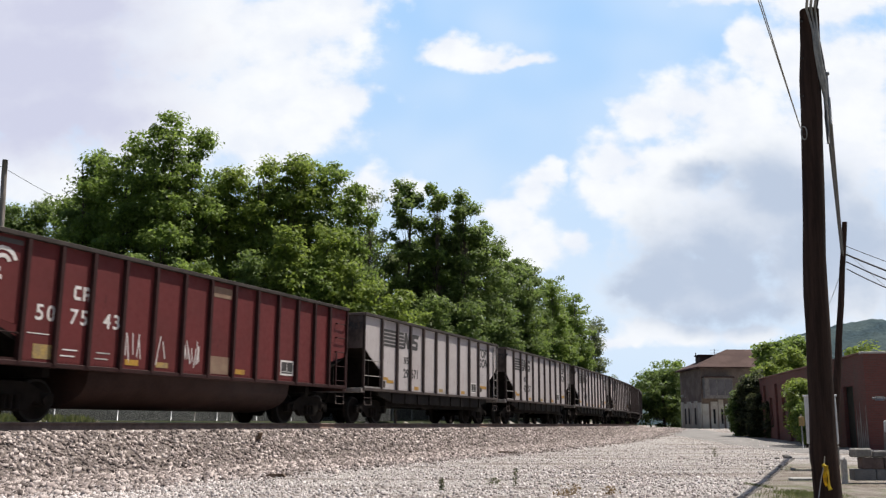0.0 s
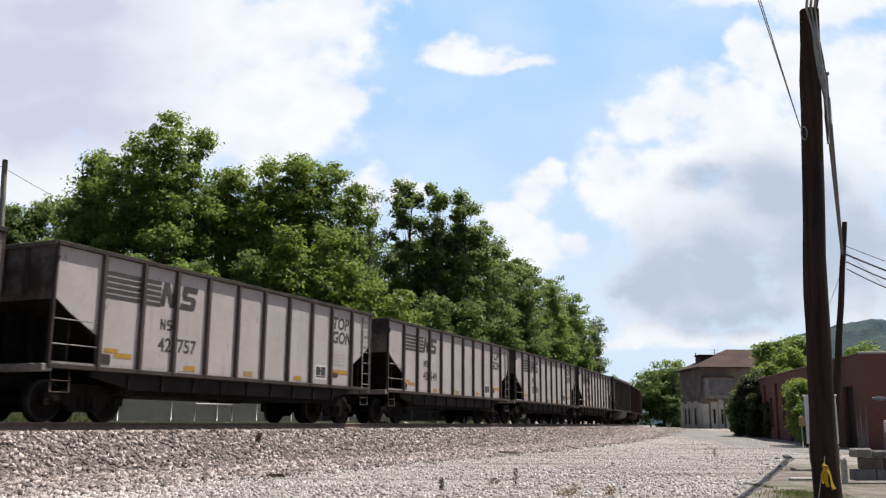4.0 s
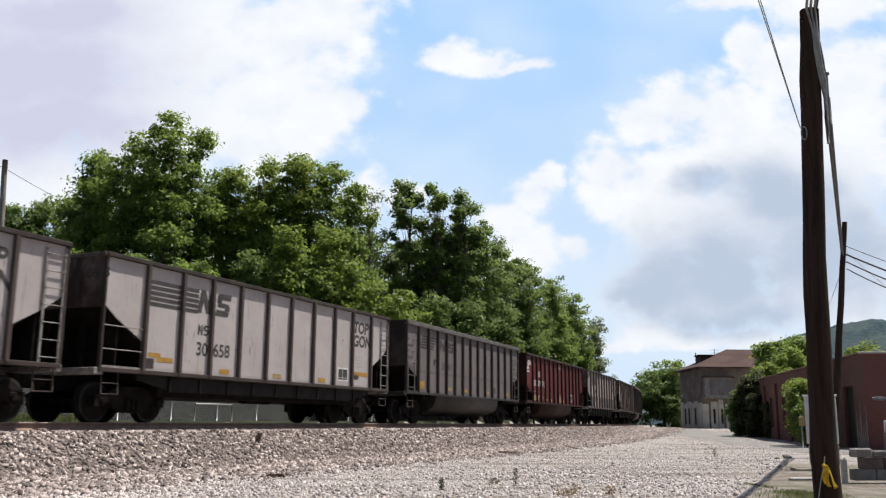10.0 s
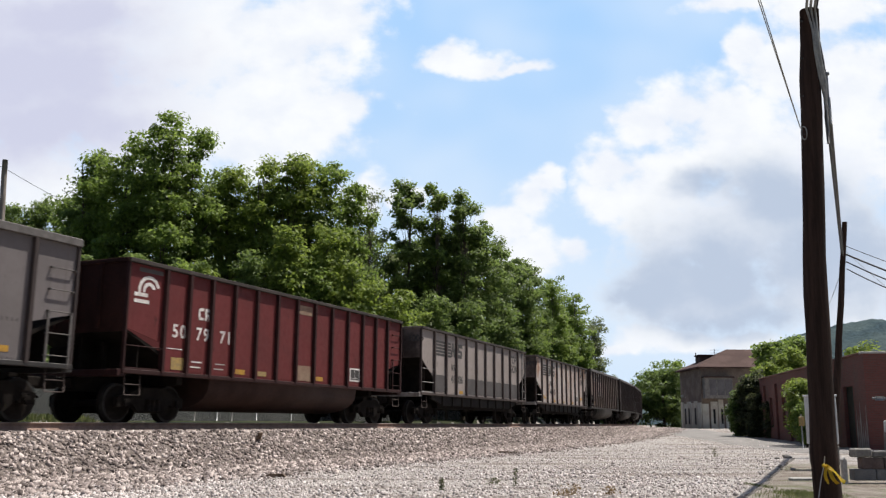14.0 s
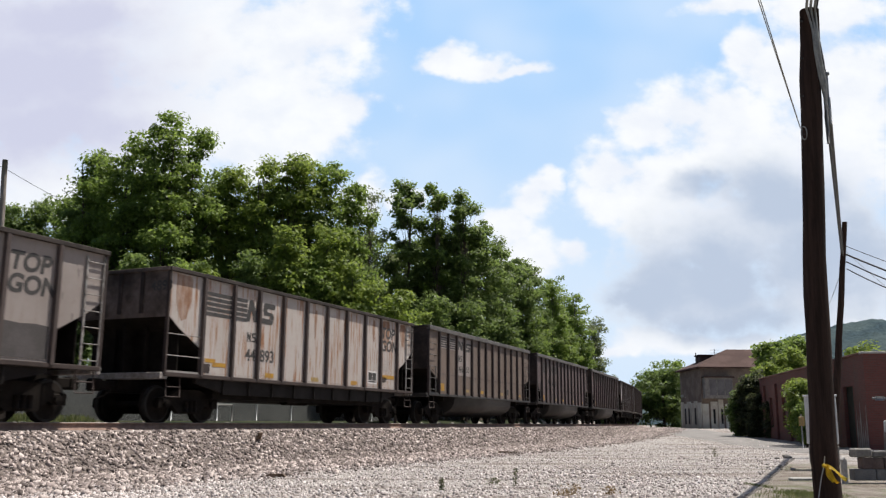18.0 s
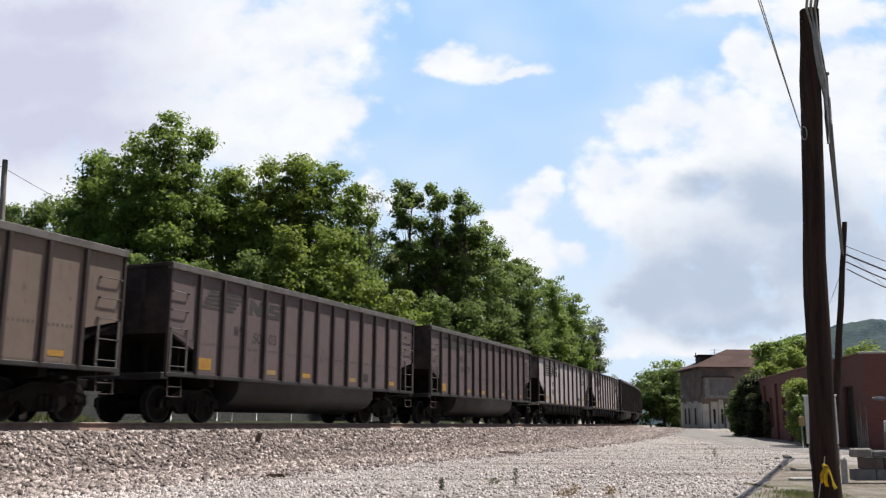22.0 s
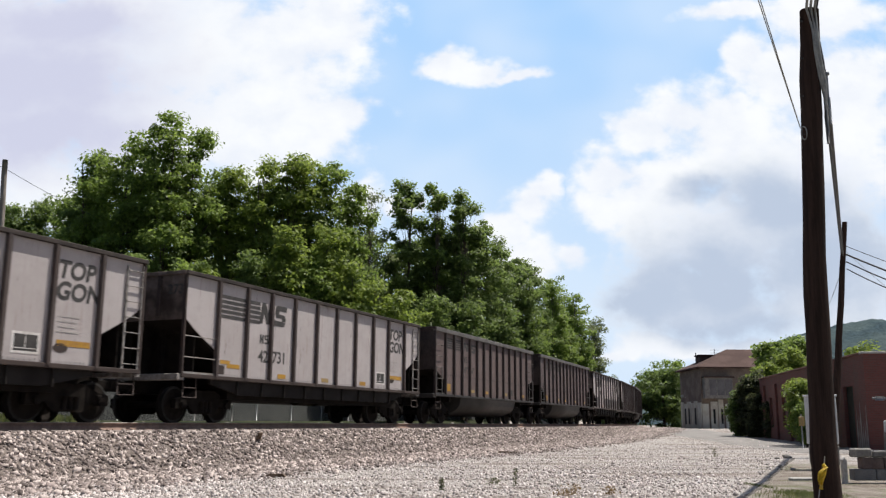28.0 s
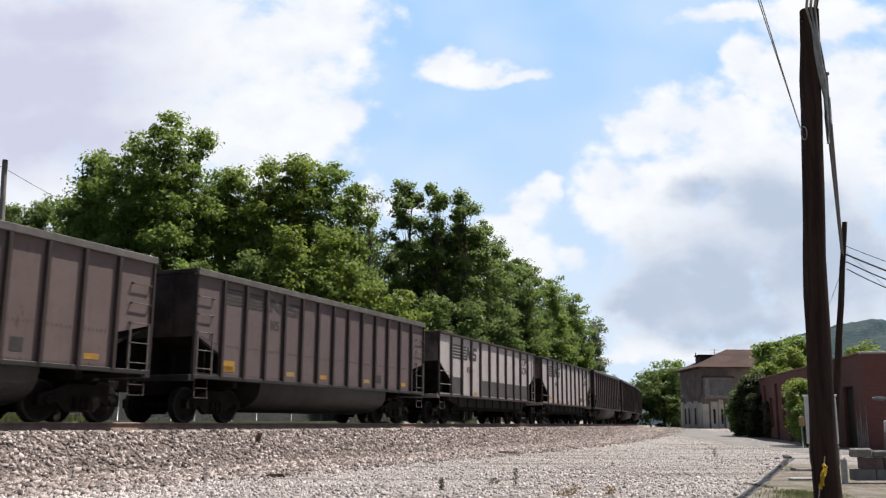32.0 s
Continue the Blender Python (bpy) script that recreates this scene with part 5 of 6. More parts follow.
def tree(name, x, y, height, spread, material, seed, label, clumps=190, per=85, leaf=0.15, clump=0.85, trunk=0.2, low=0.25, sparse=False):
    rng = np.random.default_rng(seed)
    z0 = float(ground_height(np.array([x]), np.array([y]))[0]) - 0.1
    height += 1.0 - z0 if y < 110 and x < 20 else 0.0
    ob = thing(name, (x, y, z0), label, "tree" if height > 5 else "shrub")
    k = 15 if sparse else 17
    lobes = []
    mid_z, half = height * (low + 0.97) / 2, height * (0.97 - low) / 2
    for i in range(k):
        u = (i + 0.5) / k * 1.86 - 0.93
        a = i * 2.4 + rng.random()
        ring = spread * math.sqrt(max(0.0, 1 - abs(u) ** 2.6)) * (0.80 + 0.35 * rng.random())
        r = spread * (0.30 + 0.16 * rng.random())
        off = max(ring - r * 0.8, 0) * (0.55 + 0.45 * rng.random())
        lobes.append((off * math.cos(a), off * math.sin(a), mid_z + u * (half - r * 0.5), r, r * (0.75 + 0.25 * rng.random())))
    if not sparse:
        lobes.append((0, 0, mid_z, spread * 0.55, half * 0.75))
    (v, f), c = foliage(lobes, clumps, per, clump, leaf, rng, 0.35 if sparse else 0.5)
    part("crown", mesh_from("crown", v, f, material), None, ob)
    bm = bmesh.new()
    lean = rng.normal(0, 0.02, 2) * height
    top = Vector((lean[0], lean[1], height * 0.86))
    mid = Vector((lean[0] * 0.3, lean[1] * 0.3, height * 0.42))
    tube(bm, [(0, 0, -0.2), (0.02, 0, 0.5), mid, top], [trunk * 1.5, trunk, trunk * 0.7, trunk * 0.12], 8)
    part("trunk", bm, "bark", ob)
    bm = bmesh.new()
    pick = rng.choice(len(c), min(len(c), 46 if sparse else 30), replace=False)
    for q in c[pick]:
        q = Vector(q)
        t = max(0.12, min(0.85, (q.z / height) * 0.8 - 0.05))
        base = mid.lerp(top, (t - 0.42) / 0.44) if t > 0.42 else Vector((0, 0, 0)).lerp(mid, t / 0.42)
        bend = base.lerp(q, 0.5) + Vector((0, 0, 0.06 * height * rng.random()))
        r = trunk * 0.34 * (1.1 - t)
        tube(bm, [base, bend, q], [r, r * 0.6, r * 0.15], 5, False)
    part("branching", bm, "bark", ob)
    return ob


def build_woods():
    oak = "tall leafy tree on the bank behind the track"
    # x, y, height, spread, leaves
    front = [(-15.6, 48, 17.0, 1.95, "leaf_a"), (-18.2, 49, 16.4, 1.86, "leaf_a"), (-14.5, 50, 17.0, 1.31, "leaf_a"), (-20.4, 50.5, 16.0, 1.39, "leaf_a"), (-21.1, 51.5, 14.8, 1.01, "leaf_c"),
             (-12.8, 52, 15.4, 1.64, "leaf_b"), (-10.6, 51, 15.4, 1.84, "leaf_b"), (-8.6, 51, 15.8, 1.84, "leaf_b"), (-7.1, 52, 15.7, 1.64, "leaf_a"), (-5.8, 54, 15.0, 1.5, "leaf_a"), (-14.4, 54, 15.2, 1.42, "leaf_c"),
             (0.2, 62, 12.9, 2.44, "leaf_c"), (2.7, 64, 14.0, 1.89, "leaf_c"), (4.2, 67, 13.1, 1.54, "leaf_c"), (7.1, 75, 12.6, 2.07, "leaf_c"), (9.9, 80, 12.3, 1.99, "leaf_a"),
             (13.1, 88, 12.0, 1.85, "leaf_a"), (16.2, 95, 10.2, 1.75, "leaf_d")]
    back = [(-25.8, 61, 15.0, 2.2, "leaf_c"), (-34.5, 64, 15.4, 2.6, "leaf_c"), (-31.0, 62, 15.2, 2.44, "leaf_c"), (-28.7, 62, 15.7, 2.24, "leaf_c"), (-24.5, 57, 14.6, 1.57, "leaf_a"), (-32.8, 60, 15.1, 2.36, "leaf_c"), (-20.0, 58, 15.1, 4.19, "leaf_c"),
            (-12.0, 60, 15.5, 4.33, "leaf_c"), (-6.0, 64, 13.8, 2.52, "leaf_c"), (-3.4, 66, 13.3, 2.38, "leaf_c"), (-1.4, 63, 12.6, 2.2, "leaf_c"), (1.5, 66, 13.4, 2.2, "leaf_c"), (6.0, 72, 12.6, 2.0, "leaf_c"), (12.0, 90, 12.2, 2.2, "leaf_c")]
    for i, (x, y, hgt, sp, lf) in enumerate(front + back):
        hgt *= 1.07 if y > 61.5 and x > -2 else 1.0
        tree("tree", x, y, hgt * 1.06, sp * 1.28, lf, 20 + i, oak, clumps=int(11 * sp * hgt), per=48, leaf=0.118, clump=0.58, trunk=0.2 if hgt > 14 else 0.16, low=0.15)
    tree("tree", -4.7, 58, 16.6, 1.7, "leaf_d", 60, "thin half-bare tree with open dark branches", clumps=44, per=20, leaf=0.11, clump=0.55, trunk=0.13, low=0.45, sparse=True)
    tree("tree", -5.3, 57, 15.6, 1.5, "leaf_c", 61, "thin half-bare tree with open dark branches", clumps=40, per=22, leaf=0.11, clump=0.55, trunk=0.12, low=0.5, sparse=True)
    for i, (x, y, hgt, sp, lf) in enumerate(((-2.6, 60, 16.3, 1.75, "leaf_c"), (-0.5, 60.5, 16.2, 1.1, "leaf_a"), (1.4, 61, 15.8, 1.3, "leaf_c"))):
        tree("tree", x, y, hgt * 1.08, sp * 1.15, lf, 62 + i, "tall tree with open tufted crown behind the track", clumps=int(70 + 95 * sp), per=42, leaf=0.12, clump=0.5, trunk=0.17, low=0.30, sparse=True)
    # lower growth in front of the tall trees
    under = [(-11.7, 44, 8.1, 0.85, "leaf_b"), (-8.2, 46, 10.6, 1.57, "leaf_b"), (-6.3, 47, 11.1, 1.39, "leaf_b"), (-5.0, 47, 9.1, 1.23, "leaf_b"), (-3.9, 47, 7.9, 1.23, "leaf_b"), (-2.5, 48, 7.7, 1.42, "leaf_b"),
             (-14.9, 42, 8.6, 1.1, "leaf_c"), (-17.2, 41, 8.2, 1.2, "leaf_c"), (-19.4, 41, 8.6, 1.5, "leaf_c"), (-13.1, 43, 8.2, 0.9, "leaf_a"), (-10.1, 45, 9.2, 1.1, "leaf_c"), (-7.1, 46, 8.9, 1.36, "leaf_a"),
             (-0.7, 56, 8.7, 1.84, "leaf_c"), (1.6, 60, 8.6, 1.97, "leaf_c"), (4.2, 66, 9.0, 2.08, "leaf_c"), (7.4, 73, 9.2, 2.01, "leaf_a"), (10.8, 82, 9.6, 2.04, "leaf_a"), (14.1, 90, 8.6, 1.65, "leaf_a")]
    for i, (x, y, hgt, sp, lf) in enumerate(under):
        tree("young_tree", x, y, hgt * 1.0, sp * 1.15, lf, 80 + i, "bright green young tree at the wood's edge" if lf == "leaf_b" else "leafy young tree at the wood's edge", clumps=int(13 * sp * hgt), per=46, leaf=0.105, clump=0.50, trunk=0.08, low=0.12)
    for i in range(17):
        s = -44 + i * 6.2
        p = on_track(s, -15.5 - 2.5 * (i % 2))
        tree("shrub", p.x, p.y, 4.6 + 0.6 * (i % 3), 3.1, "leaf_c", 120 + i, "dark shaded undergrowth behind the fence", clumps=100, per=44, leaf=0.21, clump=0.7, trunk=0.05, low=0.0)
    # over the street
    tree("tree", 31.5, 128, 9.2, 5.4, "leaf_c", 150, "dark green tree beside the street", clumps=200, per=70, leaf=0.22, clump=1.0, low=-0.03)
    tree("tree", 35.6, 140, 10.4, 5.6, "leaf_a", 151, "dark green tree beside the street", clumps=200, per=70, leaf=0.22, clump=1.0, low=-0.03)
    tree("tree", 29.0, 150, 6.2, 4.5, "leaf_c", 152, "low dark tree beside the street", clumps=160, per=60, leaf=0.22, clump=1.0, low=-0.03)
    tree("tree", 29.0, 77, 8.2, 2.2, "leaf_a", 153, "leafy tree behind the brick building", clumps=200, per=70, leaf=0.17, clump=0.8, low=0.3)
    tree("tree", 32.0, 80, 8.8, 2.4, "leaf_a", 154, "leafy tree behind the brick building", clumps=160, per=70, leaf=0.17, clump=0.8, low=0.3)
    tree("tree", 37.0, 78, 7.8, 3.0, "leaf_b", 155, "leafy tree behind the brick building", clumps=160, per=70, leaf=0.18, clump=0.8, low=0.3)
    for i, (x, y, hgt, sp, lf) in enumerate(((21.9, 64.6, 4.6, 0.8, "leaf_e"), (22.6, 64.2, 4.9, 0.9, "leaf_e"), (23.9, 65.4, 5.7, 1.0, "leaf_b"), (25.2, 66.6, 6.5, 1.1, "leaf_b"), (21.5, 65.6, 3.6, 0.6, "leaf_c"),
                                             (21.8, 62.6, 3.2, 0.6, "leaf_e"), (22.2, 60.4, 2.8, 0.5, "leaf_e"), (26.8, 68, 7.0, 1.3, "leaf_b"), (22.9, 65.2, 5.4, 0.7, "leaf_b"), (24.4, 64.6, 3.6, 1.0, "leaf_e"))):
        tree("vine_thicket", x, y, hgt, sp, lf, 160 + i, "tangle of green vines over the brick wall's end" if lf != "leaf_e" else "shaded tangle of dry vines before the brick wall", clumps=130, per=70, leaf=0.10, clump=0.42, trunk=0.05, low=-0.04)
    for i, (x, y, hgt, sp) in enumerate(((17.1, 43, 2.3, 0.62), (17.9, 45, 2.5, 0.65), (16.9, 42, 1.1, 0.5))):
        tree("shrub", x, y, hgt, sp, "leaf_b" if i < 2 else "leaf_a", 170 + i, "leafy green shrub against the brick wall", clumps=80, per=60, leaf=0.085, clump=0.35, trunk=0.04, low=0.08)


def hill(name, points, depth, label):
    """A wooded ridge: rounded tree heads on a long slope."""
    rng = np.random.default_rng(len(name) + int(depth))
    n, m = 180, 14
    xs = np.linspace(points[0][0], points[-1][0], n)
    crest = np.interp(xs, [p[0] for p in points], [p[1] for p in points])
    verts = []
    for r in range(m):
        u = r / (m - 1)
        for i, xx in enumerate(xs):
            bump = 3.0 * noise.noise(Vector((xx * 0.09, u * 9, depth))) + 2.2 * noise.noise(Vector((xx * 0.23, u * 20, 1)))
            verts.append((xx, depth + 160 * u, max(crest[i] * math.sin(u * math.pi / 2) + bump * min(1, u * 4), -2)))
    i = np.arange(n - 1)
    faces = np.concatenate([np.stack([r * n + i, r * n + i + 1, (r + 1) * n + i + 1, (r + 1) * n + i], 1) for r in range(m - 1)])
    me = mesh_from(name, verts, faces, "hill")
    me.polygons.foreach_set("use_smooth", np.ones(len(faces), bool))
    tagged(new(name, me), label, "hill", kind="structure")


# ---- buildings over the street ----
def build_brick_house():
    ob = thing("brick_building", (18.4, 39.0, 0.0), "low red brick building with a pale coping and dark doorway", "building")
    d = Vector((3.9, 24.0)).normalized()
    a = -math.degrees(math.atan2(d.x, d.y))
    L, W, H = 24.3, 11.0, 4.12
    turn = pose(0, 0, 0, 0, 0, a)
    # side wall along the street, pierced by a doorway and two tall bricked windows
    bm = bmesh.new()
    holes = [(1.9, 3.5, 0.0, 2.8), (12.5, 13.4, 0.9, 2.8), (16.4, 17.3, 0.9, 2.8), (20.2, 21.1, 0.9, 2.8)]
    y = 0.0
    for h0, h1, z0, z1 in holes:
        box(bm, 0, 0.3, y, h0, 0, H)
        if z0 > 0:
            box(bm, 0, 0.3, h0, h1, 0, z0)
        box(bm, 0, 0.3, h0, h1, z1, H)
        y = h1
    box(bm, 0, 0.3, y, L, 0, H)
    part("side_wall", bm, "brick", ob, at=turn)
    for h0, h1, z0, z1 in holes:
        bm = bmesh.new()
        box(bm, 0.16, 0.22, h0, h1, z0, z1)
        part("door" if z0 == 0 else "window", bm, "dark", ob, "dark recessed opening", at=turn)
    bm = bmesh.new()
    box(bm, 0.3, W, 0.0, 0.3, 0, H)
    part("front_wall", bm, "brick", ob, at=turn)
    bm = bmesh.new()
    box(bm, 0.3, W, L - 0.3, L, 0, H)
    box(bm, W - 0.3, W, 0.3, L - 0.3, 0, H)
    part("rear_wall", bm, "brick", ob, at=turn)
    bm = bmesh.new()
    box(bm, 0.3, W - 0.3, 0.3, L - 0.3, H - 0.5, H - 0.35)
    part("roof", bm, "roof", ob, at=turn)
    bm = bmesh.new()
    box(bm, -0.06, W, -0.06, 0.36, H, H + 0.09, 0.015)
    part("coping", bm, "coping", ob, "pale stone coping", at=turn)
    bm = bmesh.new()
    box(bm, -0.06, 0.36, 0.36, L, H, H + 0.09, 0.015)
    part("parapet_cap", bm, "brick", ob, at=turn)
    for y0 in (6.2, 11.4, 15.0, 18.8, 22.6):
        bm = bmesh.new()
        box(bm, -0.14, 0.0, y0 - 0.25, y0 + 0.25, 0, H - 0.5, 0.02)
        part("pier", bm, "brick", ob, at=turn)
    # pale efflorescence down the front and a boarded strip
    bm = bmesh.new()
    rnd = random.Random(3)
    for k in range(7):
        x = 0.55 + k * 0.16
        top = 0.9 + rnd.random() * 0.9
        prism(bm, [(x, 0.0), (x + 0.13, 0.0), (x + 0.11, top * 0.6), (x + 0.06, top)], 1, -0.006, 0.0)
    part("lime_streak", bm, "redwall", ob, at=turn)
    for k in range(6):
        y0, top = 0.1 + k * 0.28, 0.9 + rnd.random() * 1.2
        bm = bmesh.new()
        prism(bm, [(y0, 0.0), (y0 + 0.24, 0.0), (y0 + 0.2, top * 0.55), (y0 + 0.1, top), (y0 + 0.05, top * 0.6)], 0, -0.006, 0.0)
        part("lime_streak", bm, "redwall", ob, at=turn)


def build_gas_meter():
    ob = thing("gas_meter", (18.0, 37.6, 0.0), "grey gas regulators and pipework before the brick wall", "gas meter")
    bm = bmesh.new()
    tube(bm, [(0.75, 0, 0), (0.75, 0, 2.15), (0.45, 0, 2.15)], 0.06, 8)
    part("riser", bm, "steel", ob)
    bm = bmesh.new()
    tube(bm, [(0.0, 0, 2.15), (0.75, 0, 2.15)], 0.05, 8)
    tube(bm, [(0.3, 0, 2.06), (0.3, 0, 2.24)], 0.17, 12)
    part("regulator", bm, "steel", ob)
    bm = bmesh.new()
    tube(bm, [(0.75, 0, 1.35), (0.75, 0, 3.3)], 0.045, 8)
    part("vent_pipe", bm, "steel", ob)
    bm = bmesh.new()
    box(bm, 0.42, 0.95, -0.15, 0.15, 0.75, 1.25, 0.05)
    part("meter_case", bm, "cabinet", ob)


def build_old_house():
    X0, X1, Y0, Y1, Z0, EAVE = 30.0, 47.0, 104.0, 113.0, 0.4, 7.45
    ob = thing("old_house", (0, 0, 0), "two-storey brown-grey building with hipped brown roof and cream lower panels", "building")
    bm = bmesh.new()
    box(bm, X0, X1, Y0, Y0 + 0.35, Z0, EAVE)
    part("front_wall", bm, "stucco", ob)
    for wall in ((X0, X0 + 0.35, Y0 + 0.35, Y1), (X1 - 0.35, X1, Y0 + 0.35, Y1), (X0 + 0.35, X1 - 0.35, Y1 - 0.35, Y1)):
        bm = bmesh.new()
        box(bm, *wall, Z0, EAVE)
        part("side_wall", bm, "stucco", ob)
    bm = bmesh.new()
    o = 0.5
    low = [(X0 - o, Y0 - o), (X1 + o, Y0 - o), (X1 + o, Y1 + o), (X0 - o, Y1 + o)]
    v0 = [bm.verts.new((x, y, EAVE)) for x, y in low]
    v1 = [bm.verts.new((x, y, EAVE + 0.14)) for x, y in low]
    r = [bm.verts.new((34.6, 108.5, 10.0)), bm.verts.new((39.5, 108.5, 10.0))]
    bm.faces.new(v0[::-1])
    for i in range(4):
        bm.faces.new((v0[i], v0[(i + 1) % 4], v1[(i + 1) % 4], v1[i]))
    bm.faces.new((v1[0], v1[1], r[1], r[0]))
    bm.faces.new((v1[1], v1[2], r[1]))
    bm.faces.new((v1[2], v1[3], r[0], r[1]))
    bm.faces.new((v1[3], v1[0], r[0]))
    part("roof", bm, "roof", ob)
    bm = bmesh.new()
    box(bm, 31.3, 33.4, 108.2, 110.0, 7.7, 9.2)
    box(bm, 31.1, 33.6, 108.0, 110.2, 9.2, 9.33)
    part("dormer", bm, "roof", ob)
    for x, z in ((31.0, 9.6), (33.3, 10.1)):
        bm = bmesh.new()
        tube(bm, [(x, 109.0, 8.4), (x, 109.0, z)], 0.07 if z < 10 else 0.03, 6)
        if z > 10:
            for k in (-0.15, -0.5):
                tube(bm, [(x - 0.5, 109.0, z + k), (x + 0.5, 109.0, z + k)], 0.02, 5)
        part("aerial" if z > 10 else "flue", bm, "wire", ob)
    # cream panels of the lower storey, each its own, with dark slits between
    xs = [30.02, 31.0, 31.9, 32.7, 33.6, 34.5, 35.4, 36.4]
    for i, (a, b) in enumerate(zip(xs, xs[1:])):
        bm = bmesh.new()
        box(bm, a, b - (0.10 if i % 2 else 0.24), Y0 - 0.12, Y0 - 0.003, Z0, 3.35 + 0.25 * (i % 3))
        part("panel", bm, "cream", ob)
        if i in (1, 2, 4):
            bm = bmesh.new()
            box(bm, a + 0.25, a + 0.5, Y0 - 0.15, Y0 - 0.121, 1.1, 2.75)
            part("window", bm, "dark", ob, "narrow dark window")
    ys = [104.05, 105.7, 107.0, 108.4, 110.0, 111.6, 112.9]
    for i, (a, b) in enumerate(zip(ys, ys[1:])):
        bm = bmesh.new()
        box(bm, X0 - 0.12, X0 - 0.003, a, b - (0.16 if i % 2 else 0.3), Z0, 3.5 + 0.2 * (i % 2))
        part("panel", bm, "cream", ob)
        if i in (1, 3, 4):
            bm = bmesh.new()
            box(bm, X0 - 0.15, X0 - 0.121, a + 0.3, a + 0.9, 1.0, 2.9)
            part("window", bm, "dark", ob, "narrow dark window")
    bm = bmesh.new()
    box(bm, 30.2, 33.4, Y0 - 0.9, Y0, 3.95, 6.3)
    part("bay", bm, "concrete", ob, "pale grey overhanging bay")
    for x in (30.75, 31.65, 32.55):
        bm = bmesh.new()
        box(bm, x, x + 0.8, Y0 - 0.93, Y0 - 0.901, 4.3, 6.1)
        part("window", bm, "pane_grey", ob, "clouded grey bay window")
    bm = bmesh.new()
    box(bm, 30.1, 33.6, Y0 - 1.1, Y0, 6.3, 6.45)
    part("bay_roof", bm, "roof", ob)
    for x in (34.6, 36.4):
        bm = bmesh.new()
        box(bm, x, x + 0.8, Y0 - 0.03, Y0 - 0.002, 4.7, 6.2)
        part("window", bm, "dark", ob)
    bm = bmesh.new()
    for k in (0.0, 0.12):
        tube(bm, [(X0 - 0.02, 110.6, 4.2), (X0 - 0.35, 110.6, 4.4)], 0.03, 6)
    bmesh.ops.create_icosphere(bm, subdivisions=1, radius=0.22, matrix=Matrix.Translation((X0 - 0.45, 110.6, 4.4)))
    part("wall_lamp", bm, "coping", ob, "small white globe lamp")


def build_street():
    # worn asphalt street between the lot and the buildings
    n = 46
    verts, k = [], 0
    for i in range(n):
        y = 34 + i * 4.0
        left, right = 14.6 + (y - 34) * 0.115 - 1.2, 17.3 + (y - 34) * 0.157
        for u in (-0.05, 0.05, 0.33, 0.66, 0.95, 1.05):
            verts.append((left + (right - left) * u, y, -0.05 if u in (-0.05, 1.05) else 0.018))
    v = np.array(verts)
    v[:, 2] += ground_height(v[:, 0], v[:, 1])
    j = np.arange(5)
    faces = np.concatenate([np.stack([r * 6 + j, r * 6 + j + 1, (r + 1) * 6 + j + 1, (r + 1) * 6 + j], 1) for r in range(n - 1)])
    tagged(new("road", mesh_from("road", v, faces, "asphalt")), "worn pale asphalt street edge beside the gravel lot", "road", kind="structure")
    # low dark pieces standing in for the cables' shadow, lot's corner to cabinet
    ob = thing("edging", (0, 0, 0), "low dark pieces standing in for the cables' shadow between gravel and dirt", "kerb", kind="structure")
    rnd = random.Random(8)
    for i in range(36):
        y = 11.8 + 17.6 * i / 36
        x = 4.40 + 0.4306 * (y - 13.2)
        bm = bmesh.new()
        box(bm, -0.03, 0.03, -0.28, 0.28, -0.05, 0.008 + 0.008 * rnd.random(), 0.004)
        z = float(ground_height(np.array([x]), np.array([y]))[0])
        part("edging_piece", bm, "edge", ob, at=pose(x + rnd.uniform(-0.03, 0.03), y, z, rnd.uniform(-2, 2), rnd.uniform(-4, 4), -23.1 + rnd.uniform(-4, 4)))


# ---- poles, wires and yard things ----
def pole(name, base, top, r0, r1, material, label, wobble=0.02, seed=1, bow=0.0):
    rng = random.Random(seed)
    ob = thing(name, (base[0], base[1], base[2]), label, "utility pole")
    d = Vector(top) - Vector(base)
    bm = bmesh.new()
    n = 14
    pts, rs = [], []
    for i in range(n + 1):
        t = i / n
        pts.append(d * t - Vector((bow * math.sin(math.pi * t ** 0.8), 0, 0)) + Vector((rng.uniform(-1, 1), rng.uniform(-1, 1), 0)) * wobble)
        rs.append((r0 + (r1 - r0) * t) * rng.uniform(0.97, 1.03))
    tube(bm, pts, rs, 18)
    part("shaft", bm, material, ob)
    return ob


def span(name, a, b, sag, radius, material, label, segments=16, group=""):
    a, b = Vector(a), Vector(b)
    bm = bmesh.new()
    tube(bm, [a.lerp(b, i / segments) - Vector((0, 0, sag * 4 * (i / segments) * (1 - i / segments))) for i in range(segments + 1)], radius, 6)
    return tagged(new(name, mesh_of(name, bm, material)), label, "cable", group)


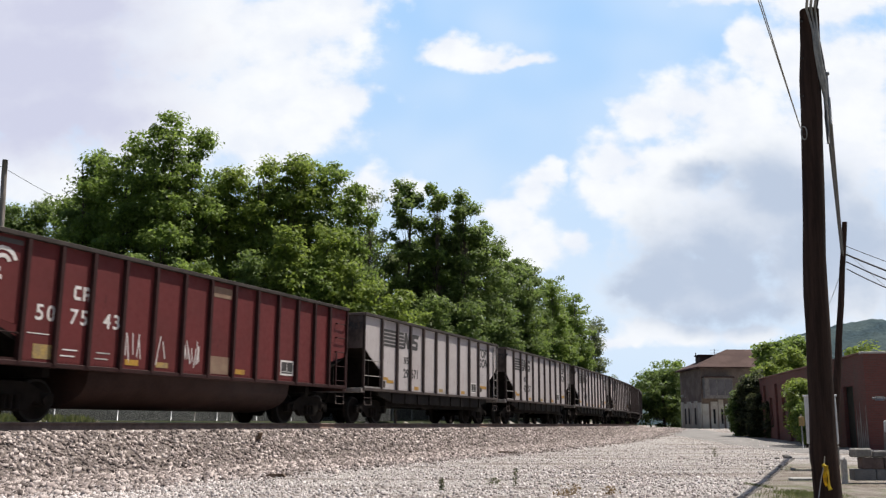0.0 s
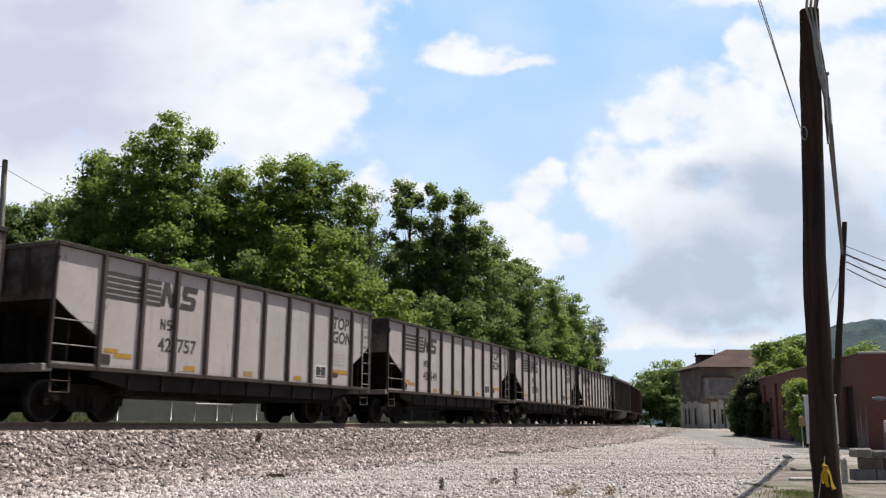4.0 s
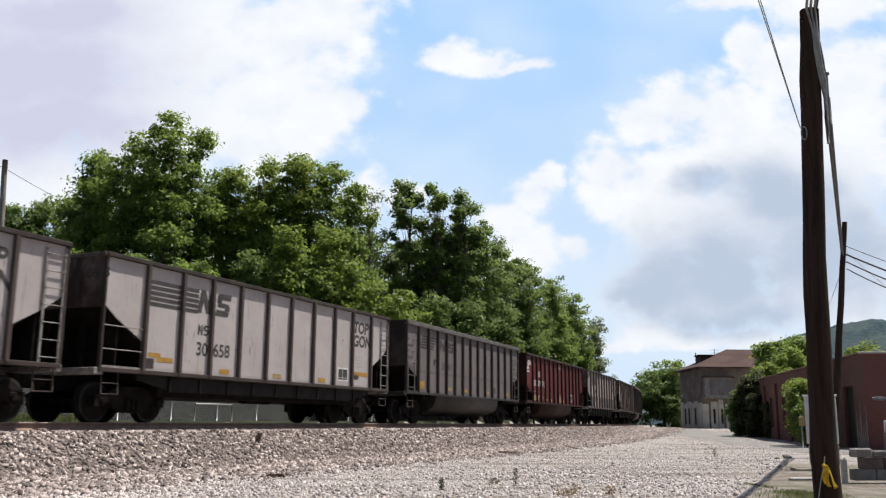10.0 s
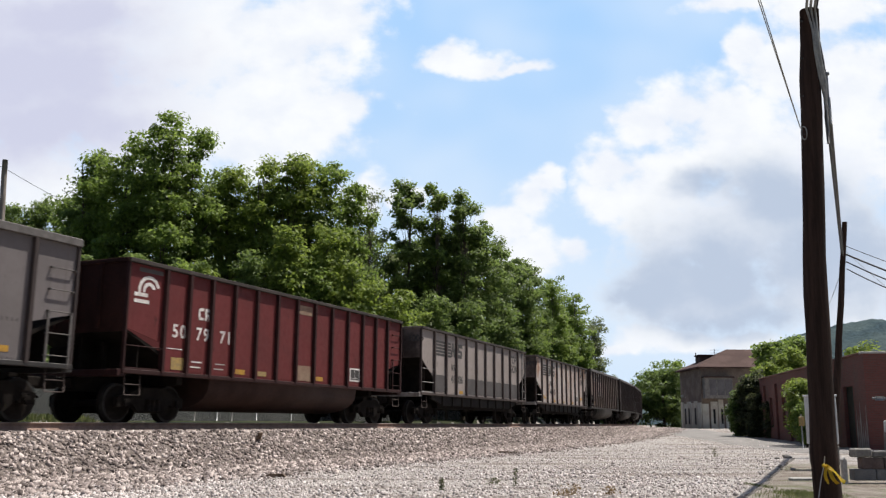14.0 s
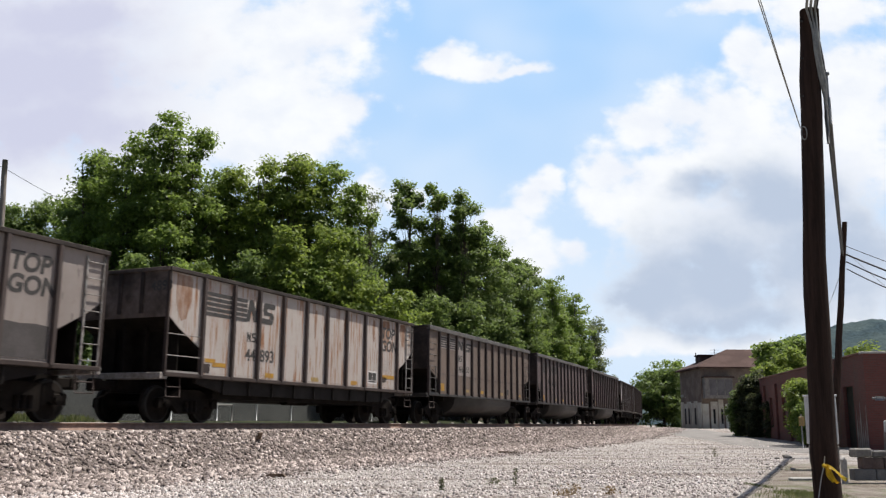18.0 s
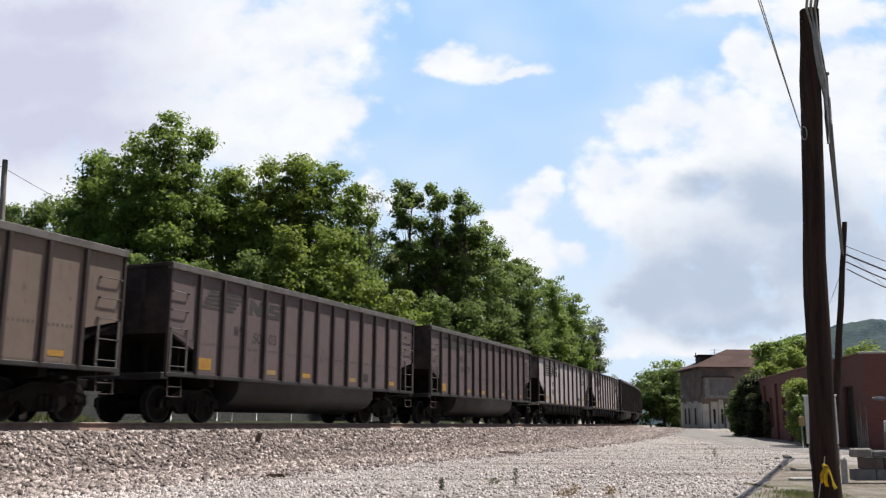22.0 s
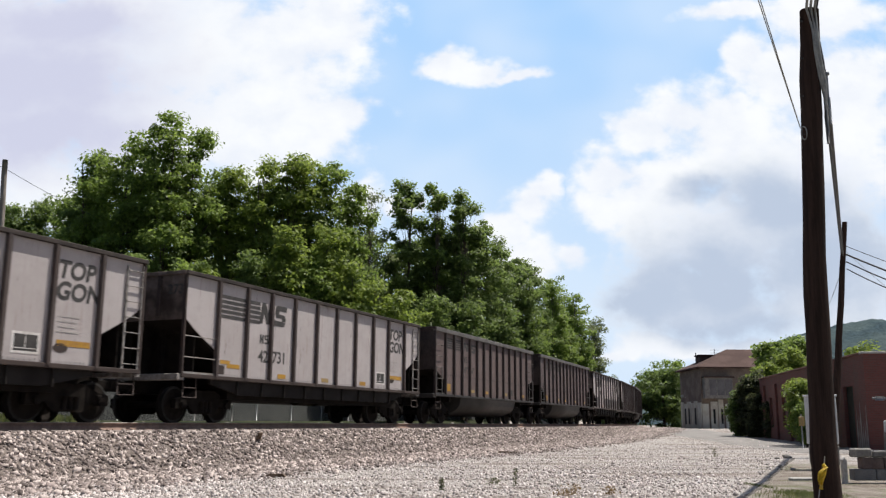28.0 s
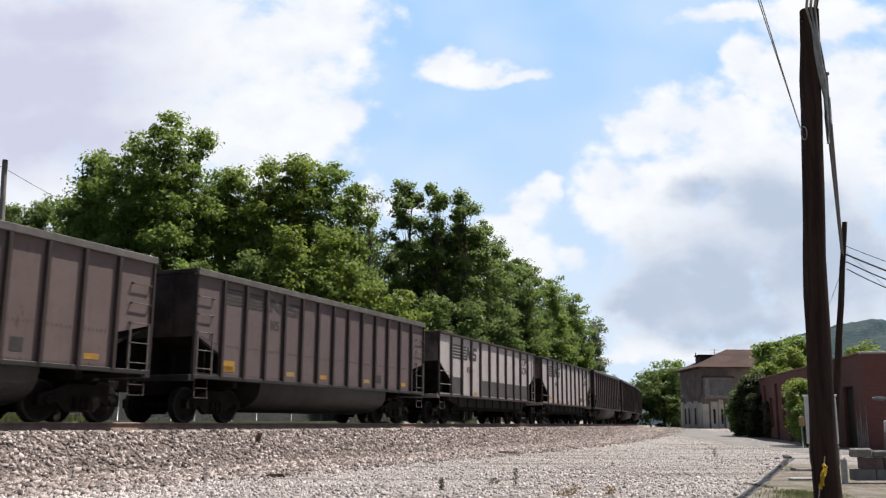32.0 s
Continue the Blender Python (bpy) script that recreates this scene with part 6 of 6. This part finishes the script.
def build_poles():
    base, top = (4.42, 10.5, -0.15), (4.645, 10.5, 6.22)
    main = pole("utility_pole", base, top, 0.152, 0.118, "pole", "dark creosoted timber pole with cables running down it", 0.008, 5, 0.055)
    for k in range(9):
        bm = bmesh.new()
        z = 2.2 + k * 0.5
        x = (top[0] - base[0]) * z / 6.35 - 0.125
        tube(bm, [(x + 0.03, -0.04, z), (x - 0.018, -0.05, z + 0.01)], 0.012, 6)
        part("pole_step", bm, "cable", main)
    # cables pinned up the face of the pole and on over the eye
    for k, (dx, dy) in enumerate(((-0.055, -0.11), (-0.01, -0.125), (0.045, -0.115), (0.085, -0.06))):
        a = Vector((4.62 + dx, 10.5 + dy, 6.2))
        out = Vector((3.90 + 0.085 * k, 8.0, 7.6))
        low = Vector((4.745, 10.5 - 0.02, 4.75 - 0.1 * k))
        bm = bmesh.new()
        mid = [a.lerp(low, u) + Vector((0.02 * math.sin(9 * u + k), -0.05 * math.sin(3.14 * u), 0)) for u in (0.2, 0.4, 0.6, 0.8)]
        tube(bm, [out, a, *mid, low], 0.017, 6)
        tagged(new("cable", mesh_of("cable", bm, "wire" if k < 3 else "cable")), "grey cable pinned to the pole's face", "cable", "cables down the pole")
    far = pole("utility_pole", (12.9, 30.0, -0.1), (13.92, 30.0, 7.95), 0.13, 0.085, "pole", "slimmer dark timber pole leaning beyond the yard", 0.01, 7)
    for k in range(4):
        span("cable", (4.765 + 0.03 * (k % 2), 10.5, 5.10 - 0.045 * k), (13.70 + 0.05 * (k % 2), 29.95, 7.0 - 0.08 * k), 0.10, 0.023 + 0.003 * (k % 2), "cable", "thick black cable between the poles", group="cables between the poles")
    bm = bmesh.new()
    tube(bm, [(4.75, 10.48, 5.5), (4.79, 10.47, 5.35), (4.785, 10.47, 5.0), (4.80, 10.47, 4.7)], 0.012, 6)
    bmesh.ops.create_icosphere(bm, subdivisions=1, radius=0.035, matrix=Matrix.Translation((4.79, 10.47, 5.36)))
    part("clamp", bm, "steel", main, at=Matrix.Translation(-Vector(base)))
    # thin wire up to the left, tied in a loop
    for k in (0, 1):
        span("wire", (4.38, 10.40, 4.62), (2.81 + 0.04 * k, 8.2, 6.55), 0.02, 0.006, "wire", "thin pale stay wire at the pole", group="stay wires")
    bm = bmesh.new()
    tube(bm, [(4.42 + 0.035 * math.cos(a), 10.40, 4.56 + 0.085 * math.sin(a)) for a in np.linspace(0, 6.28, 14)], 0.008, 5)
    part("wire_loop", bm, "wire", main, at=Matrix.Translation(-Vector(base)))
    for z0, z1, sag, r in ((7.12, 6.62, 0.03, 0.012), (6.82, 6.26, 0.03, 0.03), (6.56, 5.99, 0.08, 0.022), (6.31, 5.68, 0.10, 0.02)):
        span("cable", (13.86, 30.0, z0), (15.24 + 1.4, 30.0, z1 - 0.55), sag, r, "cable", "black service cable to the brick building", group="service cables")
    span("wire", (13.8, 30, 7.0), (16.4, 31, 5.2), 0.05, 0.006, "wire", "thin pale service wire from the pole")
    span("wire", (13.7, 30, 6.3), (12.6, 30.0, 4.0), 0.1, 0.008, "wire", "thin pale service wire from the pole")
    left = pole("utility_pole", (-20.05, 40.0, 0.9), (-20.53, 40.0, 13.0), 0.16, 0.12, "pole_far", "grey weathered timber pole behind the track", 0.008, 9)
    span("wire", (-20.5, 40.0, 12.6), (-19.2, 60.0, 13.2), 0.4, 0.012, "cable", "thin dark wire into the trees")
    span("wire", (-20.5, 40.0, 12.7), (-30.0, 38.0, 12.2), 0.3, 0.012, "cable", "thin dark overhead wire behind the track")
    stub = pole("sign_post", (-17.3, 31.0, 0.9), (-17.3, 31.0, 8.6), 0.035, 0.03, "pole_far", "thin grey post behind the track", 0.0, 2)


def build_yard():
    ob = thing("utility_cabinet", (9.0, 22.0, 0.1), "pale grey enamel utility cabinet on a concrete plinth", "cabinet")
    bm = bmesh.new()
    box(bm, 0.0, 0.5, -0.3, 0.3, 0.0, 0.46, 0.02)
    part("plinth", bm, "concrete", ob)
    bm = bmesh.new()
    box(bm, -0.03, 0.5, -0.32, 0.32, 0.49, 1.62, 0.02)
    part("case", bm, "cabinet", ob)
    bm = bmesh.new()
    box(bm, -0.05, 0.52, -0.34, 0.34, 1.62, 1.67, 0.01)
    part("lid", bm, "cabinet", ob)
    bm = bmesh.new()
    box(bm, 0.03, 0.10, -0.345, -0.32, 0.95, 1.0)
    part("latch", bm, "cable", ob)
    ob = thing("marker_post", (15.75, 39.6, 0.0), "small yellow marker sign on a post", "sign")
    bm = bmesh.new()
    tube(bm, [(0, 0, 0), (0, 0, 1.5)], 0.03, 6)
    part("post", bm, "steel", ob)
    bm = bmesh.new()
    box(bm, -0.13, 0.13, -0.05, -0.03, 1.0, 1.4, 0.01)
    part("sign_plate", bm, "yellow_old", ob)
    # low wall of stacked blocks
    ob = thing("block_wall", (7.5, 16.7, 0.06), "low stack of grey concrete blocks in the dirt yard", "wall")
    rnd = random.Random(5)
    bm = bmesh.new()
    box(bm, -0.2, 0.2, -0.1, 0.1, 0, 0.2, 0.008)
    block = mesh_of("block", bm, "block")
    bm = bmesh.new()
    box(bm, -0.2, 0.2, -0.1, 0.1, 0, 0.2, 0.012)
    stained = mesh_of("block", bm, "block_red")
    for c in range(2):
        for i in range(7):
            part("block", stained if c == 1 else block, None, ob, at=pose(0.2 + 0.41 * i + (0.16 if c else 0), rnd.uniform(-0.02, 0.02), 0.205 * c, 0, 0, rnd.uniform(-2, 2)))
    for x0, x1, z1, rz in ((0.02, 0.36, 0.57, 3), (0.39, 0.66, 0.53, -6), (0.70, 1.0, 0.56, 5), (1.04, 1.5, 0.50, -3), (1.55, 2.3, 0.53, 2)):
        bm = bmesh.new()
        box(bm, (x0 - x1) / 2, (x1 - x0) / 2, -0.12, 0.1, 0.412, z1, 0.022)
        part("slab", bm, "concrete" if rz > 0 else "block", ob, at=pose((x0 + x1) / 2, 0, 0, 0, rnd.uniform(-2, 2), rz))
    ob = thing("rubber_scrap", (8.45, 16.62, 0.62), "black worn rubber scrap on the stacked blocks", "rubber scrap")
    bm = bmesh.new()
    tube(bm, [(0.17 * math.cos(q), 0.10 * math.sin(q), 0.03 * math.sin(2 * q)) for q in [k * 0.45 for k in range(13)]], 0.045, 8)
    part("hoop", bm, "cable", ob)
    ob = thing("stub_post", (7.32, 16.6, 0.0), "pale weathered timber stub beside the blocks", "post")
    bm = bmesh.new()
    prism(bm, [(-0.04, -0.1), (0.035, -0.1), (0.04, 0.40), (0.01, 0.47), (-0.035, 0.43)], 1, -0.05, 0.05)
    part("stub", bm, "coping", ob)
    ob = thing("concrete_strip", (6.2, 17.6, 0.02), "narrow pale concrete strip in the dirt", "slab", kind="structure")
    bm = bmesh.new()
    box(bm, 0.5, 1.3, -0.10, 0.10, -0.05, 0.03, 0.015)
    part("strip", bm, "coping", ob)
    # scraps of timber on the ballast and lot
    for x, y, ln, rz, ry in ((-4.9, 24.2, 0.7, 115, 35), (-3.2, 17.6, 0.42, 172, 4), (-6.1, 26.2, 0.3, 30, 20), (2.4, 32, 0.9, 10, 3)):
        s, d = track_coords(np.array([x]), np.array([y]))
        z = max(float(bed_height(d[0], y)) if abs(d[0]) < 3.7 else 0.0, float(ground_height(np.array([x]), np.array([y]))[0]))
        ob = thing("timber_scrap", (x, y, z + 0.03, 0, ry, rz), "splintered dark timber scrap lying on the stones", "wood scrap")
        bm = bmesh.new()
        prism(bm, [(-ln / 2, -0.03), (ln / 2 - 0.08, -0.035), (ln / 2, 0.0), (ln / 2 - 0.1, 0.04), (-ln / 2 + 0.05, 0.03)], 1, -0.05, 0.05)
        part("splinter", bm, "wood", ob)
    # boulders by the cabinet
    rng = np.random.default_rng(31)
    for i, (x, y, r) in enumerate(((8.3, 21.6, 0.08), (8.1, 22.6, 0.07), (8.5, 22.9, 0.09), (11.0, 29.0, 0.16), (10.4, 28.2, 0.1))):
        ob = thing("rock", (x, y, float(ground_height(np.array([x]), np.array([y]))[0]) + r * 0.3), "pale rough limestone rock on the lot's edge", "rock", "rocks at the lot's edge")
        bm = bmesh.new()
        bmesh.ops.create_icosphere(bm, subdivisions=2, radius=r)
        for v in bm.verts:
            v.co *= 0.8 + 0.45 * noise.noise(v.co * 6 + Vector((i, 0, 0)))
            v.co.z *= 0.65
        part("stone", bm, "concrete", ob)


def blades(name, spots, material, height, label, seed, lean=0.35):
    """Tufts of narrow blades, joined."""
    rng = np.random.default_rng(seed)
    x, y = spots
    n = len(x)
    z = ground_height(x, y)
    a = rng.random(n) * 6.28
    hgt = height * (0.5 + 0.8 * rng.random(n))
    w = (0.07 + 0.07 * rng.random(n)) * height
    tip = np.stack([x + np.cos(a) * hgt * lean, y + np.sin(a) * hgt * lean, z + hgt], 1)
    side = np.stack([-np.sin(a) * w, np.cos(a) * w, 0 * w], 1)
    base = np.stack([x, y, z - 0.01], 1)
    mid = base * 0.5 + tip * 0.5 + np.array([0, 0, 0.1]) * hgt[:, None]
    v = np.stack([base - side, base + side, mid + side * 0.8, mid - side * 0.8, tip + side * 0.15, tip - side * 0.15], 1).reshape(-1, 3)
    k = 6 * np.arange(n)[:, None]
    f = np.concatenate([k + np.array([0, 1, 2, 3]), k + np.array([3, 2, 4, 5])])
    return tagged(new(name, mesh_from(name, v, f, material)), label, "grass", kind="stuff")


def build_grass():
    rng = np.random.default_rng(41)

    def patch(cx, cy, sx, sy, n):
        return cx + rng.normal(0, sx, n), cy + rng.normal(0, sy, n)
    xs, ys = [], []
    for cx, cy, sx, sy, n in ((3.75, 12.15, 0.28, 0.16, 3400), (5.5, 13.9, 0.20, 0.34, 2600), (5.5, 15.9, 0.05, 0.5, 400), (5.2, 13.2, 0.3, 0.3, 900), (8.3, 22.4, 0.5, 0.8, 250)):
        a, b = patch(cx, cy, sx, sy, n)
        xs.append(a), ys.append(b)
    blades("grass", (np.concatenate(xs), np.concatenate(ys)), "grass", 0.034, "short yellow-green grass tufts at the lot's edge", 42)
    # verge behind the track
    s, d = -58 + 26 * rng.random(12000), -4.8 - 2.4 * rng.random(12000)
    p = [on_track(a, b) for a, b in zip(s, d)]
    blades("verge_grass", (np.array([q.x for q in p]), np.array([q.y for q in p])), "grass", 0.16, "green grass verge behind the track", 43)
    # single weeds standing in the gravel
    for i, (x, y, hgt, mat) in enumerate(((1.25, 15.5, 0.30, "weed"), (0.0, 14.2, 0.22, "weed"), (2.0, 13.95, 0.17, "drygrass"), (2.55, 13.9, 0.14, "drygrass"), (0.9, 15.9, 0.12, "weed"), (9.0, 30, 0.35, "weed"), (1.8, 13.6, 0.12, "drygrass"))):
        ob = thing("weed", (x, y, float(ground_height(np.array([x]), np.array([y]))[0]) - 0.01), "single weed standing in the gravel" if mat == "weed" else "dry brown weed clump in the gravel", "weed")
        r = np.random.default_rng(200 + i)
        wide = 0.02 if i < 2 else 0.07
        bm = bmesh.new()
        for q in range(2 if i < 2 else 6):
            tube(bm, [(0, 0, 0), (r.normal(0, wide * 0.5), r.normal(0, wide * 0.5), hgt * 0.5), (r.normal(0, wide), r.normal(0, wide), hgt * (0.7 + 0.3 * r.random()))], [0.005, 0.004, 0.002], 5)
        part("stalk", bm, mat, ob)
        c = np.stack([r.normal(0, wide, 70), r.normal(0, wide, 70), hgt * r.random(70)], 1)
        nn = r.normal(size=(70, 3))
        nn /= np.linalg.norm(nn, axis=1)[:, None]
        v, f = leaf_quads(c, nn, 0.022, r)
        part("leaves", mesh_from("leaves", v, f, mat), None, ob)


def build_fence():
    ob = thing("chain_link_fence", (0, 0, 0), "galvanised chain-link fence behind the track", "fence")
    bm = bmesh.new()
    tube(bm, [(0, 0, 0), (0, 0, 1.86)], 0.03, 6)
    bmesh.ops.create_icosphere(bm, subdivisions=1, radius=0.04, matrix=Matrix.Translation((0, 0, 1.88)))
    post = mesh_of("post", bm, "steel")
    z = 1.02
    stops = [-52 + 2.9 * i for i in range(30)]
    for s in stops:
        p = on_track(s, -7.4, z)
        part("post", post, None, ob, at=pose(*p))
    for a, b in zip(stops, stops[1:]):
        pa, pb = on_track(a, -7.4, z + 1.84), on_track(b, -7.4, z + 1.84)
        bm = bmesh.new()
        tube(bm, [pa, pb], 0.018, 5)
        part("top_rail", bm, "steel", ob)
        # woven wire
        verts, faces = [], []
        L = (pb - pa).length
        u = (pb - pa) / L
        n = int(L / 0.06)
        for k in range(-31, n):
            for sgn in (1, -1):
                x0, x1 = k * 0.06, k * 0.06 + 1.8
                z0, z1 = (0.0, 1.8) if sgn == 1 else (1.8, 0.0)
                t0, t1 = max(0.0, -x0 / 1.8), min(1.0, (L - x0) / 1.8)
                if t1 <= t0:
                    continue
                q0 = pa + u * (x0 + 1.8 * t0) + Vector((0, 0, z0 + (z1 - z0) * t0 - 1.82))
                q1 = pa + u * (x0 + 1.8 * t1) + Vector((0, 0, z0 + (z1 - z0) * t1 - 1.82))
                i = len(verts)
                w = Vector((0, 0, 0.0040))
                verts += [q0 - w, q1 - w, q1 + w, q0 + w]
                faces.append((i, i + 1, i + 2, i + 3))
        part("wire_mesh", mesh_from("wire_mesh", verts, faces, "wire"), None, ob)
        bm = bmesh.new()
        out = [pa + u * (L * q / 8) + Vector((-u.y, u.x, 0)) * (0.03 + 0.012 * math.sin(q * 1.7 + a)) for q in range(9)]
        low, high = [[bm.verts.new(o - Vector((0, 0, dz))) for o in out] for dz in (1.80, 0.06)]
        for q in range(8):
            bm.faces.new((low[q], low[q + 1], high[q + 1], high[q]))
        part("privacy_screen", bm, "screen", ob, "dark grey woven privacy screen")
    # low pipe barrier on the grass before it
    ob = thing("pipe_barrier", (0, 0, 0), "low pale steel pipe barrier before the fence", "barrier")
    pa, pb = on_track(-25.6, -6.5, 1.0), on_track(-23.2, -6.5, 1.0)
    for p in (pa, pb):
        bm = bmesh.new()
        tube(bm, [p, p + Vector((0, 0, 0.72))], 0.03, 8)
        part("post", bm, "coping", ob)
    bm = bmesh.new()
    tube(bm, [pa + Vector((0, 0, 0.72)), pb + Vector((0, 0, 0.72))], 0.03, 8)
    part("rail", bm, "coping", ob)


def build_tape():
    """Two strips of caution tape knotted to the pole; the wind lifts them."""
    ob = thing("caution_tape", (4.31, 10.28, 0.60), "yellow caution tape ends knotted to the pole", "tape")
    bm = bmesh.new()
    bmesh.ops.create_icosphere(bm, subdivisions=2, radius=0.022)
    for v in bm.verts:
        v.co *= 1 + 0.5 * noise.noise(v.co * 60)
    part("knot", bm, "tape", ob)
    bm = bmesh.new()
    tube(bm, [(0.015, 0, 0.10), (0.0, 0, 0.0), (-0.04, 0.0, -0.13), (-0.085, 0.01, -0.36)], 0.006, 5)
    part("cord", bm, "coping", ob, "pale twisted cord")
    strips = []
    for k in range(3):
        bm = bmesh.new()
        n, w = 7, 0.026 - 0.004 * k
        ln = (0.27, 0.23, 0.2)[k]
        rows = []
        for i in range(n + 1):
            t = i / n
            x = 0.018 * math.sin(5 * t + k)
            tw = 0.9 * math.sin(3 * t + k * 2)
            rows.append([bm.verts.new((x + w * q * math.cos(tw), 0.01 * math.sin(4 * t + k) + w * q * math.sin(tw), -ln * t)) for q in (-1, 0, 1)])
        for a, b in zip(rows, rows[1:]):
            for q in (0, 1):
                bm.faces.new((a[q], a[q + 1], b[q + 1], b[q]))
        bmesh.ops.solidify(bm, geom=bm.faces[:], thickness=0.002)
        strips.append(part("strip", bm, "tape", ob, at=pose(0, -0.02 - 0.012 * k, 0)))
    return strips


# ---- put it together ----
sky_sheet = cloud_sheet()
build_ground()
build_track()
hill("hill_east", [(150, 0), (210, 20), (244, 44), (270, 66), (318, 80), (343, 86), (363, 89), (386, 88), (480, 84), (700, 55), (900, 20)], 600, "distant wooded hill with blue-grey haze in its colour")
hill("hill_north", [(-260, 30), (-120, 26), (20, 20), (90, 24), (120, 27), (140, 30), (170, 33), (240, 30)], 640, "distant wooded hill with blue-grey haze in its colour")
build_street()
build_brick_house()
build_old_house()
train = build_train()
build_woods()
build_poles()
build_gas_meter()
build_yard()
build_fence()
build_grass()
build_lot_stones()
strips = build_tape()


def motions():
    for car, at in train:
        walk(car, [(t, wagon_pose(at - travelled(t))) for t in range(0, 33)])
        # wheels turn with the way covered, less than a quarter turn a row
        for truck in [o for o in car.children if o.name.startswith("truck")]:
            for ws in [o for o in truck.children if o.name.startswith("wheelset")]:
                x = ws.location.x
                rows, n = [], 400
                for i in range(n + 1):
                    t = 32.0 * i / n
                    rows.append((t, pose(x, 0, 0.457) @ Matrix.Rotation((travelled(t) + 130) / 0.457, 4, "Y")))
                walk(ws, rows)
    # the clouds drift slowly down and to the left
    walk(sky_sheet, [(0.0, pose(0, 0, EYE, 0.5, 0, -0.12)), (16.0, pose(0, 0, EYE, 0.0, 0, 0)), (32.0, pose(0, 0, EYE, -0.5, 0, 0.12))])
    sway = [(0, -12), (1, -8), (2, -20), (3, -14), (6, -30), (7, -14), (9, -26), (11, -32), (13, -52), (14, -50), (15.5, -30), (17, -34), (18, -58), (19, -75), (20, -50), (21, -60),
            (22, -25), (23, 2), (24, -10), (25, -4), (26.5, 8), (28, 12), (29, 6), (30, 4), (31, 34), (32, 16)]
    for k, st in enumerate(strips):
        y = st.location.y
        walk(st, [(t, pose(0, y, 0, 10 * math.sin(t * 1.7 + k), a * (1 - 0.25 * k) + 9 * k * (1 if a > 0 else 1) - 6 * k * math.sin(t + k), 0)) for t, a in sway])


motions()
